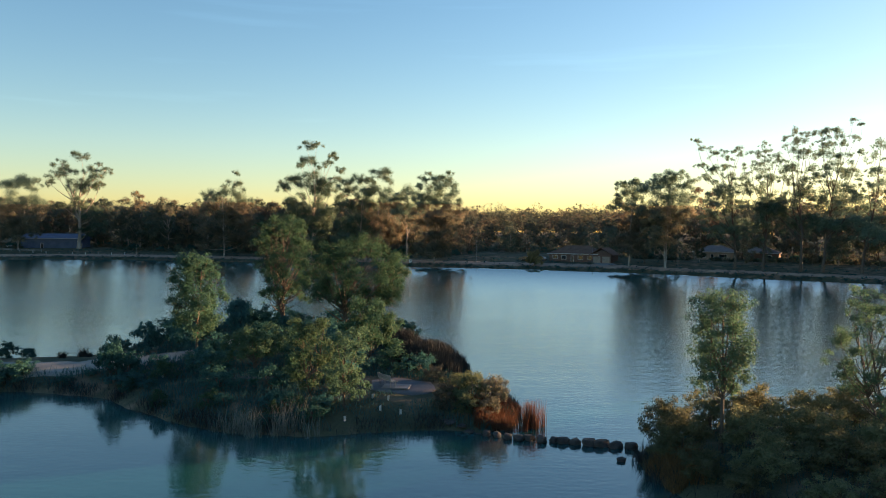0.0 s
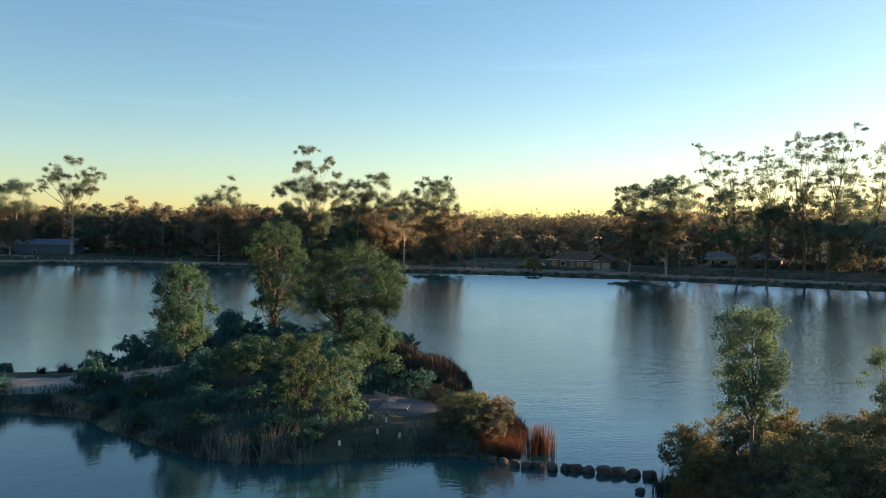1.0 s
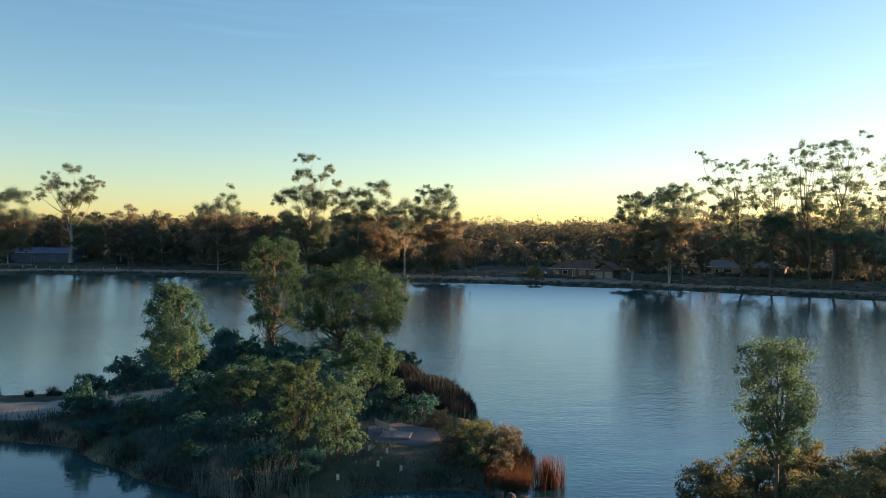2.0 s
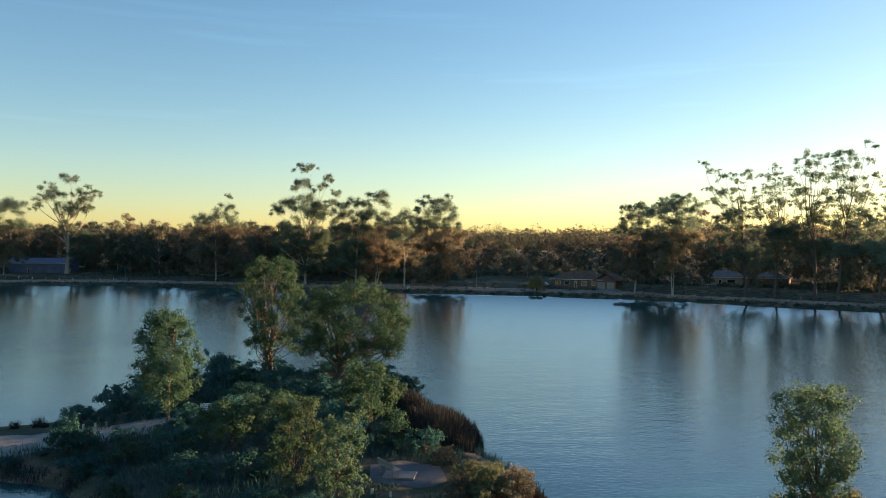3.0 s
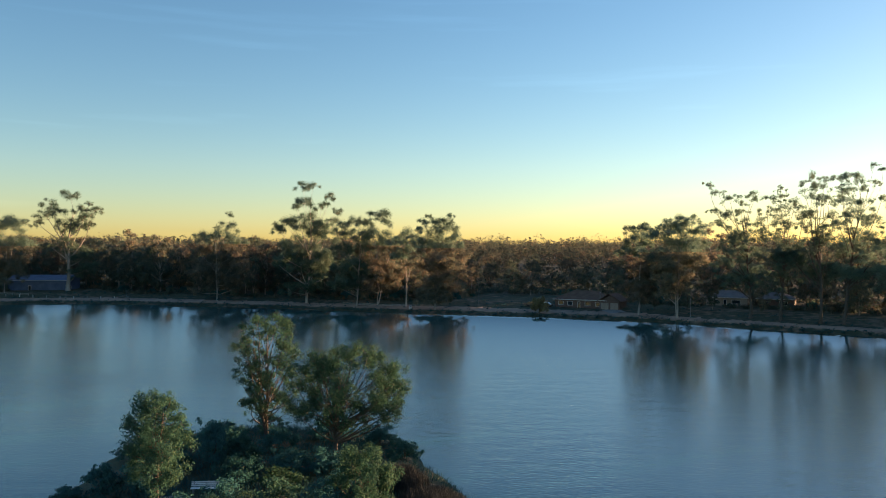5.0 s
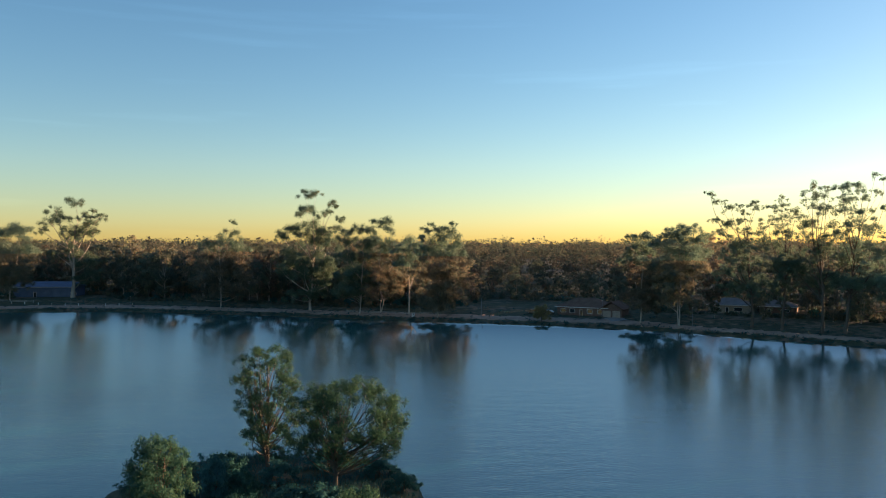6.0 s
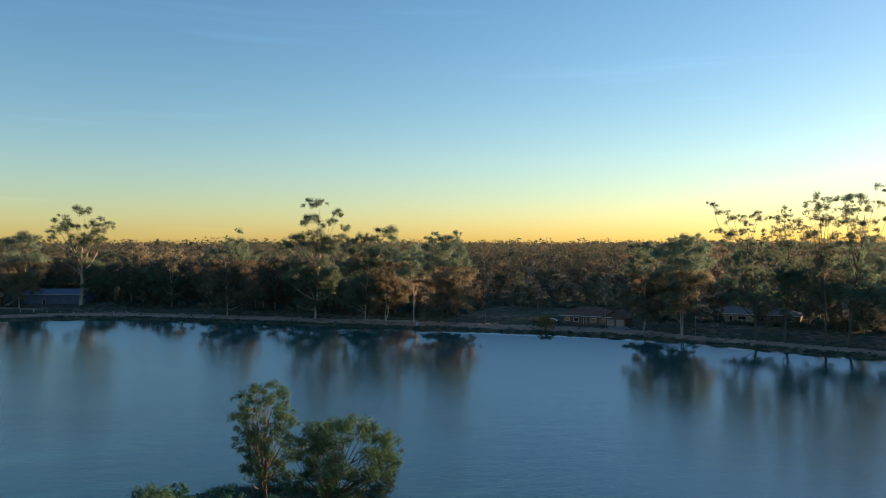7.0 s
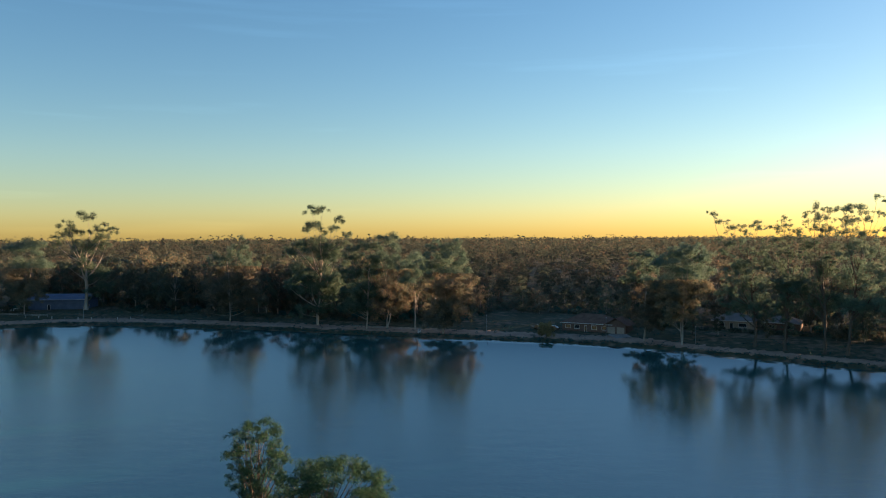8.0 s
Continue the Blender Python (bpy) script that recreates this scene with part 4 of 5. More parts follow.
ISLET_SHRUBS += [(12.4, 40.4, 2.4, 1.6), (15.0, 39.2, 3.0, 1.9),
                (18.6, 39.4, 3.4, 2.1), (22.2, 38.6, 3.4, 2.0), (26.8, 40.4, 3.8, 2.3), (30.2, 46.4, 3.8, 2.4), (18.2, 50.4, 3.2, 2.0), (24.4, 51.2, 3.4, 2.0),
                (14.2, 49.0, 2.2, 1.6), (29.0, 51.0, 3.6, 2.0), (33.0, 41.0, 4.0, 2.2),
                (13.6, 38.4, 2.2, 1.3), (16.4, 36.6, 2.6, 1.5), (19.4, 36.4, 2.8, 1.6), (22.6, 35.8, 2.8, 1.6), (25.6, 36.4, 3.0, 1.7), (29.0, 36.2, 3.2, 1.8),
                (17.8, 41.6, 2.8, 2.0), (20.8, 41.0, 2.8, 2.0), (24.6, 43.0, 2.8, 2.0), (11.4, 44.2, 1.8, 1.3), (24.6, 39.6, 2.8, 1.9)]


def shrubbery(rows, protos, name, label, group, seed):
    rng = np.random.default_rng(seed)
    made = {}
    for i, (x, y, w, h) in enumerate(rows):
        k = i % len(protos)
        m = at(x, y, -0.04, rng.uniform(0, 360)) @ Matrix.Diagonal((w / 3, w / 3, h / 2.4, 1))
        if k not in made:
            made[k] = plant(name, label, "shrub", m, protos[k], group)
        else:
            t = copy_thing(made[k], m)
            t.scale = (w / 3, w / 3, h / 2.4)


rng = np.random.default_rng(66)
for k in range(46):
    x = rng.uniform(-44, 0)
    s = rng.uniform(0.8, 3.4)
    y = float(np.interp(x, [p[0] for p in ISLAND[1:12]], [p[1] for p in ISLAND[1:12]])) + s
    if not -7.2 < x < -0.6:
        MIXED_SHRUBS.append((x, y, rng.uniform(1.0, 2.0), rng.uniform(0.6, 1.2)))
shrubbery(DARK_SHRUBS, [shrub_meshes(600 + k, 3.0, 2.4, LEAF_DARK, 0.16, 230, n=10) for k in range(4)], "dark_shrub",
          "dense dark green shrub on the island", "dark shrubs on the island", 61)
shrubbery(MIXED_SHRUBS, [shrub_meshes(620 + k, 3.0, 2.4, (LEAF_DARK, LEAF_YOUNG, LEAF_DARK)[k], 0.16, 120, n=10) for k in range(3)], "native_shrub",
          "rounded grey-green native shrub on the island", "native shrubs on the island", 62)
shrubbery(OLIVE_SHRUBS, [shrub_meshes(640 + k, 3.0, 2.4, (LEAF_RUST, LEAF_WATTLE)[k], 0.13, 300, n=10) for k in range(2)], "olive_shrub",
          "bushy rust-brown and olive shrub at the island's tip", "olive shrubs at the tip", 63)
shrubbery(ISLET_SHRUBS, [shrub_meshes(660 + k, 3.0, 2.4, LEAF_SALT, 0.10, 400, droop=-0.7, n=11) for k in range(4)], "saltbush",
          "dense rounded olive saltbush covering the islet", "saltbushes on the islet", 64)


# ---- reeds and grass ----
def blades(rng, x, y, z, height, width, bend):
    """Upright tapering blades, three-sided in outline and bent a little."""
    n = len(x)
    a = rng.uniform(0, 2 * math.pi, n)
    side = np.stack([np.cos(a), np.sin(a), np.zeros(n)], 1) * width * 0.5
    tip = rng.normal(size=(n, 2)) * bend * height[:, None]
    p = np.stack([x, y, z], 1)
    mid = p + np.stack([tip[:, 0] * 0.35, tip[:, 1] * 0.35, height * 0.55], 1)
    top = p + np.stack([tip[:, 0], tip[:, 1], height], 1)
    V = np.stack([p - side, p + side, mid + side * 0.8, top + side * 0.15, top - side * 0.15, mid - side * 0.8], 1).reshape(-1, 3)
    b = np.arange(n)[:, None] * 6
    return V, np.concatenate([b + np.array([[0, 1, 2, 5]]), b + np.array([[5, 2, 3, 4]])])


def reed_bed(name, label, cx, cy, rx, ry, n, height, mat, seed, width=0.03, bend=0.16, floor=None, tufts=0, domed=0.0):
    rng = np.random.default_rng(seed)
    if tufts:
        t = rng.normal(size=(tufts, 2)) * np.array([rx, ry]) * 0.5
        q = t[rng.integers(tufts, size=n)] + rng.normal(size=(n, 2)) * 0.16
    else:
        a, r = rng.uniform(0, 2 * math.pi, n), np.sqrt(rng.random(n))
        q = np.stack([r * rx * np.cos(a), r * ry * np.sin(a)], 1) * (1 + 0.15 * np.sin(a * 5))[:, None]
    x, y = cx + q[:, 0], cy + q[:, 1]
    z = np.maximum(height_at(x, y), -0.3) - 0.05 if floor is None else np.full(n, floor)
    h = height * rng.uniform(0.55 + 0.25 * (domed > 0), 1.12, n) * (1 - domed * ((q[:, 0] / rx) ** 2 + (q[:, 1] / ry) ** 2))
    V, F = blades(rng, x, y, z, h, width, bend)
    tagged(new(name, mesh_from(name, V, F, mat)), label, "reeds", "", "stuff")


reed_bed("sedge_bed", "dense dark sedge mound at the water's edge", -1.3, 69.2, 3.0, 4.6, 9000, 2.1, REED_DARK, 71, 0.05, 0.14, None, 0, 0.45)
reed_bed("sedge_bed", "dark sedge behind the wattle", -4.2, 76.0, 2.0, 2.4, 2600, 1.9, REED_DARK, 72, 0.05, 0.14, None, 0, 0.45)
reed_bed("rusty_grass", "rust-red grass on the island's tip", 2.9, 52.9, 1.5, 1.6, 3000, 0.9, REED_RUST, 73, 0.03, 0.25)
reed_bed("rusty_grass", "low rust-brown grass on the bare bank", 4.1, 56.4, 0.9, 2.2, 1600, 0.5, REED_RUST, 79, 0.03, 0.3)
reed_bed("red_reeds", "clump of rust-red reeds standing in the water", 5.2, 52.2, 0.95, 0.8, 520, 2.0, REED_RUST, 74, 0.03, 0.10, None, 9)
reed_bed("dry_reeds", "pale dry reeds along the island's edge", -10.6, 49.9, 2.9, 0.9, 190, 2.1, REED_DRY, 75, 0.026, 0.24, None, 13)
reed_bed("dry_reeds", "sparse dry reeds in shallow water", -13.6, 50.6, 1.6, 0.6, 130, 1.3, REED_DRY, 76, 0.03, 0.2, None, 9)
reed_bed("rusty_grass", "rusty grass at the foot of the islet", 11.6, 42.4, 1.2, 2.6, 2200, 0.8, REED_RUST, 78, 0.03, 0.25)


def bank_grass(name, label, poly, box_xy, n, seed, mat, lo=0.1, hi=30.0, height=0.42):
    rng = np.random.default_rng(seed)
    x = rng.uniform(box_xy[0], box_xy[1], n)
    y = rng.uniform(box_xy[2], box_xy[3], n)
    s = inside_by(poly, x, y)
    keep = (s > lo) & (s < hi) & (ripple(x, y, 3.1) > -0.35)
    keep &= ~((x < -26.5) & (y > np.interp(x, [-60, -33, -26.5], [66.5, 65.2, 67.2])))
    keep &= ~((np.abs(y - np.interp(x, [-110, -60, -40, -33, -28, -25, -22, -20], [68, 66.5, 65.6, 65.2, 66.3, 68, 70.6, 72])) < 1.35) & (x < -19.5))
    keep &= ~((y > 55.5) & (y < 66.5) & (np.abs(x - np.interp(y, [55.5, 58.2, 61, 64, 66.5], [4.0, 3.5, 2.4, 1.2, 0.2])) < 0.7))
    keep &= ~((x > -6.0) & (x < -0.4) & (np.abs(y - 58.6) < 2.3))
    x, y = x[keep], y[keep]
    tall = np.where((x > -7) & (x < 0) & (y < 57), 0.45, 1.0)          # trodden low before the clearing
    V, F = blades(rng, x, y, height_at(x, y) - 0.03, tall * height * rng.uniform(0.4, 1.3, len(x)), 0.05, 0.35)
    tagged(new(name, mesh_from(name, V, F, mat)), label, "grass", "", "stuff")


bank_grass("bank_grass", "rough tussocky grass on the island", ISLAND, (-70, 6, 50, 101), 110000, 81, GRASS, 0.05, 30.0, 0.55)
bank_grass("bank_grass", "rough grass between the islet's shrubs", ISLET, (10, 48, 33, 56), 12000, 82, GRASS)



def fringe(name, label, poly, lo, hi, n, height, mat, seed):
    """Sedge standing along an outline, in and just out of the water."""
    rng = np.random.default_rng(seed)
    p = np.array(poly[lo:hi], float)
    seg = np.concatenate([[0], np.cumsum(np.hypot(*np.diff(p, axis=0).T))])
    s = rng.uniform(0, seg[-1], n)
    s = s[ripple(s, s * 0.3, 1.4) + rng.normal(size=n) * 0.3 > 0.1]
    x, y = np.interp(s, seg, p[:, 0]), np.interp(s, seg, p[:, 1])
    x, y = x + rng.normal(size=len(s)) * 0.3, y + rng.uniform(-0.25, 1.1, len(s))
    h = height * rng.uniform(0.5, 1.2, len(s)) * (1 + 0.4 * ripple(x, y, 1.1))
    V, F = blades(rng, x, y, np.maximum(height_at(x, y), -0.3) - 0.04, h, 0.045, 0.32)
    tagged(new(name, mesh_from(name, V, F, mat)), label, "sedge", "", "stuff")


fringe("shore_sedge", "dark sedge along the island's waterline", ISLAND, 2, 12, 7000, 0.5, REED_DARK, 85)
fringe("shore_sedge", "dark sedge round the islet's waterline", ISLET, 0, 8, 5000, 0.7, REED_DARK, 86)


def low_scrub():
    """Knee to head high scrub over the ground behind the far shore."""
    rng = np.random.default_rng(87)
    n = 3600
    x = rng.uniform(-300, 190, n)
    d = 12 + 200 * rng.random(n) ** 1.6
    d = np.maximum(d, np.array([wooded(q) for q in x]) - 5)
    d = np.maximum(d, np.where((x > 2) & (x < 62), 30 + 40 * rng.random(n), 0))
    y = np.interp(x, SHORE_X, SHORE_Y) + d / 0.85
    ok = np.ones(n, bool)
    for hx, hy, r in HOUSES:
        ok &= np.hypot(x - hx, y - hy) > r
    x, y = x[ok], y[ok]
    h = rng.uniform(0.4, 1.1, len(x)) * np.interp(y - np.interp(x, SHORE_X, SHORE_Y), [10, 60, 150], [0.6, 1.5, 2.6])
    c = np.stack([x, y, height_at(x, y) + h * 0.5], 1)
    V, F = leaf_cloud(rng, c, np.stack([h * 1.3, h * 1.3, h * 0.75], 1), 18, 0.75, -0.2, 0.4, 0.7, 0.4)
    tagged(new("low_scrub", mesh_from("low_scrub", V, F, LEAF_FOREST)), "low grey-green scrub between the shore trees", "scrub", "", "stuff")


low_scrub()


def shore_tufts():
    """Grass tufts and weeds on the far bank, from the waterline up to the track."""
    rng = np.random.default_rng(88)
    n = 1300
    x = rng.uniform(-290, 140, n)
    d = 0.2 + 2.0 * rng.random(n) ** 1.5
    d = np.where(rng.random(n) < 0.35, rng.uniform(3, 22, n), d)
    y = np.interp(x, SHORE_X, SHORE_Y) + d / 0.85
    h = rng.uniform(0.15, 0.5, n) * (1 + 0.6 * (ripple(x, y, 7) > 0.2))
    V, F = leaf_cloud(rng, np.stack([x, y, height_at(x, y) + h * 0.4], 1), np.stack([h * 1.8, h * 1.4, h * 0.8], 1), 16, 0.4, -0.8, 0.25, 0.7, 0.5, 0.3)
    tagged(new("shore_tufts", mesh_from("shore_tufts", V, F, GRASS)), "rough grass tufts along the far waterline", "grass", "", "stuff")


shore_tufts()

# tussocks beside the path
for k, (x, y, h) in enumerate([(-33.2, 70.3, 0.6), (-31.5, 70.5, 0.85), (-30.9, 70.2, 0.45)]):
    reed_bed("tussock", "dark grass tussock beside the path", x, y, 0.4 * h + 0.1, 0.4 * h + 0.1, 140, h, REED_DARK, 90 + k, 0.04, 0.34)


# ---- stepping stones ----
def boulder_mesh(seed, flat=0.75):
    rng = np.random.default_rng(seed)
    bm = bmesh.new()
    bmesh.ops.create_icosphere(bm, subdivisions=3, radius=0.5)
    planes = [(Vector(rng.normal(size=3)).normalized(), rng.uniform(0.27, 0.38)) for _ in range(11)]
    for v in bm.verts:
        for nrm, dd in planes:
            e = v.co.dot(nrm) - dd
            if e > 0:
                v.co -= nrm * e * 0.96
        v.co += v.co.normalized() * 0.02 * noise.noise(v.co * 5 + Vector((seed, 0, 0)))
        v.co.z = min(v.co.z, 0.30) * flat
    me = bpy.data.meshes.new("stepping_stone")
    bm.to_mesh(me)
    bm.free()
    me.materials.append(STONE)
    me.polygons.foreach_set("use_smooth", np.ones(len(me.polygons), bool))
    return me


BOULDERS = [boulder_mesh(s) for s in (1, 2, 3, 4, 5)]
rng = np.random.default_rng(51)
STEPS = [(2.4, 50.4), (3.05, 50.2), (3.6, 49.8), (4.2, 49.5), (4.85, 49.4), (5.6, 49.1), (6.3, 49.0), (6.9, 48.9), (7.55, 48.65), (8.3, 48.4), (9.0, 48.2), (9.8, 47.95), (10.5, 47.8)]
for i, (x, y) in enumerate(STEPS):
    ob = new("stepping_stone", BOULDERS[i % 5])
    q = (0.72 + 0.03 * i) * rng.uniform(0.9, 1.08)
    ob.matrix_world = pose(x, y, 0.12, 0, 0, rng.uniform(0, 360)) @ Matrix.Diagonal((q, q * 0.85, q * 1.05, 1))
    tagged(ob, "rounded brown boulder in the row of stepping stones", "boulder", "stepping stones between the islands")
ob = new("boulder", BOULDERS[2])
ob.matrix_world = pose(9.5, 45.4, 0.05, 0, 0, 40) @ Matrix.Diagonal((0.75, 0.6, 0.6, 1))
tagged(ob, "single boulder lying in the shallows", "boulder")
for i, (x, y, q) in enumerate([(0.3, 52.2, 0.9), (0.9, 51.8, 0.8), (1.4, 51.3, 0.85), (1.9, 50.8, 0.6), (4.0, 52.6, 0.5), (4.4, 53.6, 0.45), (-0.2, 52.4, 0.5), (4.7, 55.0, 0.4),
                               (-24.0, 62.0, 0.5), (-21.5, 60.0, 0.5), (11.6, 47.6, 0.7)]):
    ob = new("shore_rock", BOULDERS[(i + 1) % 5])
    ob.matrix_world = at(x, y, 0.02, rng.uniform(0, 360)) @ Matrix.Diagonal((q * 1.2, q * 0.9, q * 0.6, 1))
    tagged(ob, "flat brown rock at the island's edge", "rock", "rocks along the island's edge")


# ---- benches, tree guards ----
def park_bench(m, slat, label, width=1.7):
    t = thing("park_bench", m, label, "bench", "benches on the island")
    for k in range(4):
        part("seat_slat", bm_box(0, -0.20 + k * 0.125, 0.45, width, 0.105, 0.035, bevel=0.008), slat, t)
    for k in range(3):
        part("back_slat", bm_box(0, 0.27 + k * 0.032, 0.56 + k * 0.13, width, 0.03, 0.11, bevel=0.008), slat, t)
    for sx in (-1, 1):
        bm = bmesh.new()
        x = sx * (width / 2 - 0.2)
        box(bm, x, -0.18, 0.215, 0.06, 0.06, 0.43, bevel=0.006)
        box(bm, x, 0.22, 0.215, 0.06, 0.06, 0.43, bevel=0.006)
        box(bm, x, 0.0, 0.415, 0.06, 0.5, 0.03)
        box(bm, x, 0.30, 0.66, 0.05, 0.05, 0.48, bevel=0.006)
        part("leg_frame", bm, STEEL, t)
    return t


park_bench(at(-19.2, 73.4, 0.02, 6), PAINT_PALE, "pale slatted park bench at the end of the path", 2.1)
slab = thing("concrete_slab", at(-3.6, 58.0, 0.06, -6), "square concrete slab under a bench", "slab")
part("slab", bm_box(0, 0, 0.0, 1.9, 1.5, 0.1, bevel=0.015), CONCRETE, slab)
park_bench(at(-4.2, 58.0, 0.11, 124), TIMBER_GREY, "grey timber bench standing on a concrete slab", 1.9)


def tree_guard():
    t = thing("tree_guard", pose(0, 0, 0), "white plastic tree guard round a seedling", "tree guard", "tree guards on the island")
    bm = bmesh.new()
    pts = [(0.13 * math.cos(a), 0.13 * math.sin(a)) for a in (0.3, 0.3 + 2.094, 0.3 + 4.189)]
    for z0, z1 in ((0.02, 0.47),):
        lo = [bm.verts.new((x, y, z0)) for x, y in pts]
        hi = [bm.verts.new((x * 0.96, y * 0.96, z1)) for x, y in pts]
        lo2 = [bm.verts.new((x * 0.93, y * 0.93, z0)) for x, y in pts]
        hi2 = [bm.verts.new((x * 0.89, y * 0.89, z1)) for x, y in pts]
        for i in range(3):
            j = (i + 1) % 3
            bm.faces.new((lo[i], lo[j], hi[j], hi[i]))
            bm.faces.new((hi2[i], hi2[j], lo2[j], lo2[i]))
            bm.faces.new((hi[i], hi[j], hi2[j], hi2[i]))
    part("sleeve", bm, WHITE_PLASTIC, t)
    part("stake", bm_box(0.14, 0.05, 0.25, 0.025, 0.025, 0.62), TIMBER_GREY, t)
    return t


GUARDS = [(-6.4, 51.5), (-5.0, 54.9), (-4.3, 53.0), (-3.9, 54.6), (-3.0, 52.7), (-11.2, 54.0), (-21.4, 61.6), (-27.6, 69.3), (-26.9, 69.8), (-26.2, 70.0), (-9.6, 60.6)]
first_guard = None
rng = np.random.default_rng(53)
for x, y in GUARDS:
    m = at(x, y, 0, rng.uniform(0, 360)) @ pose(0, 0, 0, rng.uniform(-5, 5), rng.uniform(-5, 5), 0) @ Matrix.Diagonal((0.7, 0.7, 0.7, 1))
    if first_guard is None:
        first_guard = tree_guard()
        first_guard.matrix_world = m
    else:
        copy_thing(first_guard, m).scale = (0.7, 0.7, 0.7)


# ---- houses ----
def wall_with_openings(length, height, thick, openings, mat, parent, m, glass=GLASS, label=""):
    """A wall in x, z from the origin, with windows (x0, x1, z0, z1) that go through it."""
    bm = bmesh.new()
    xs = sorted({0.0, length, *[o[0] for o in openings], *[o[1] for o in openings]})
    zs = sorted({0.0, height, *[o[2] for o in openings], *[o[3] for o in openings]})
    grid = {}

    def corner_at(i, j, s):
        if (i, j, s) not in grid:
            grid[i, j, s] = bm.verts.new((xs[i], s * thick / 2, zs[j]))
        return grid[i, j, s]

    full = {(i, j) for i in range(len(xs) - 1) for j in range(len(zs) - 1)
            if not any(o[0] <= xs[i] + 1e-6 and o[1] >= xs[i + 1] - 1e-6 and o[2] <= zs[j] + 1e-6 and o[3] >= zs[j + 1] - 1e-6 for o in openings)}
    for i, j in full:
        for s in (-1, 1):
            bm.faces.new([corner_at(a, b, s) for a, b in ((i, j), (i + 1, j), (i + 1, j + 1), (i, j + 1))][::-s])
        for di, dj, p, q in ((-1, 0, (i, j), (i, j + 1)), (1, 0, (i + 1, j), (i + 1, j + 1)), (0, -1, (i, j), (i + 1, j)), (0, 1, (i, j + 1), (i + 1, j + 1))):
            if (i + di, j + dj) not in full:
                bm.faces.new((corner_at(*p, -1), corner_at(*q, -1), corner_at(*q, 1), corner_at(*p, 1)))
    bmesh.ops.recalc_face_normals(bm, faces=bm.faces)
    w = part("wall", bm, mat, parent, label)
    w.matrix_parent_inverse = Matrix.Identity(4)
    w.matrix_basis = m
    for x0, x1, z0, z1 in openings:
        bm = bmesh.new()
        t = 0.09
        for cx, cz, sx, sz in (((x0 + x1) / 2, z0 + t / 2, x1 - x0, t), ((x0 + x1) / 2, z1 - t / 2, x1 - x0, t),
                               (x0 + t / 2, (z0 + z1) / 2, t, z1 - z0 - 2 * t), (x1 - t / 2, (z0 + z1) / 2, t, z1 - z0 - 2 * t)):
            box(bm, cx, -0.02, cz, sx, thick + 0.06, sz)
        f = part("window_frame", bm, TRIM, w)
        part("pane", bm_box((x0 + x1) / 2, 0.02, (z0 + z1) / 2, x1 - x0 - 2 * t, 0.03, z1 - z0 - 2 * t), glass, f)
    return w


def hip_roof(length, depth, eave, rise, over, gable=False):
    """A hipped roof (or a gable) with a real thickness, resting on walls of that height."""
    bm = bmesh.new()
    x0, x1, y0, y1 = -over, length + over, -over, depth + over
    inset = 0.0 if gable else (depth / 2 + over)
    vs = []
    for dz in (0.0, 0.16):
        vs.append([bm.verts.new(c) for c in ((x0, y0, eave + dz), (x1, y0, eave + dz), (x1, y1, eave + dz), (x0, y1, eave + dz),
                                             (x0 + inset, (y0 + y1) / 2, eave + rise + dz), (x1 - inset, (y0 + y1) / 2, eave + rise + dz))])
    a, b = vs
    for q, flip in ((a, True), (b, False)):
        for f in ((0, 1, 5, 4), (2, 3, 4, 5), (1, 2, 5), (3, 0, 4)):
            bm.faces.new([q[i] for i in (f[::-1] if flip else f)])
    for i, j in ((0, 1), (1, 2), (2, 3), (3, 0)):
        bm.faces.new((a[i], a[j], b[j], b[i]))
    bmesh.ops.recalc_face_normals(bm, faces=bm.faces)
    return bm


def house(m, label, length, depth, eave, rise, wall_mat, roof_mat, front, gable=False, group=""):
    t = thing("house", m, label, "house", group)
    wall_with_openings(length, eave, 0.25, front, wall_mat, t, pose(0, 0, 0))
    wall_with_openings(depth - 0.25, eave, 0.25, [(1.2, 2.8, 1.0, 2.1)], wall_mat, t, pose(length - 0.125, 0.126, 0, 0, 0, 90))
    wall_with_openings(depth - 0.25, eave, 0.25, [(2.0, 3.6, 1.0, 2.1)], wall_mat, t, pose(0.125, 0.126, 0, 0, 0, 90))
    wall_with_openings(length, eave, 0.25, [], wall_mat, t, pose(0, depth, 0))
    part("roof", hip_roof(length, depth, eave + 0.004, rise, 0.6, gable), roof_mat, t)
    bm = bmesh.new()
    for y in (-0.68, depth + 0.68):
        box(bm, length / 2, y, eave + 0.05, length + 1.2, 0.12, 0.16)
    part("gutter", bm, TRIM, t)
    if gable:
        for x in (0.13, length - 0.13):
            part("gable_wall", bm_prism([(-depth / 2, eave), (depth / 2, eave), (0, eave + rise - 0.05)], 0.25), wall_mat, t).matrix_basis = pose(x, depth / 2, 0, 0, 0, 90)
    return t


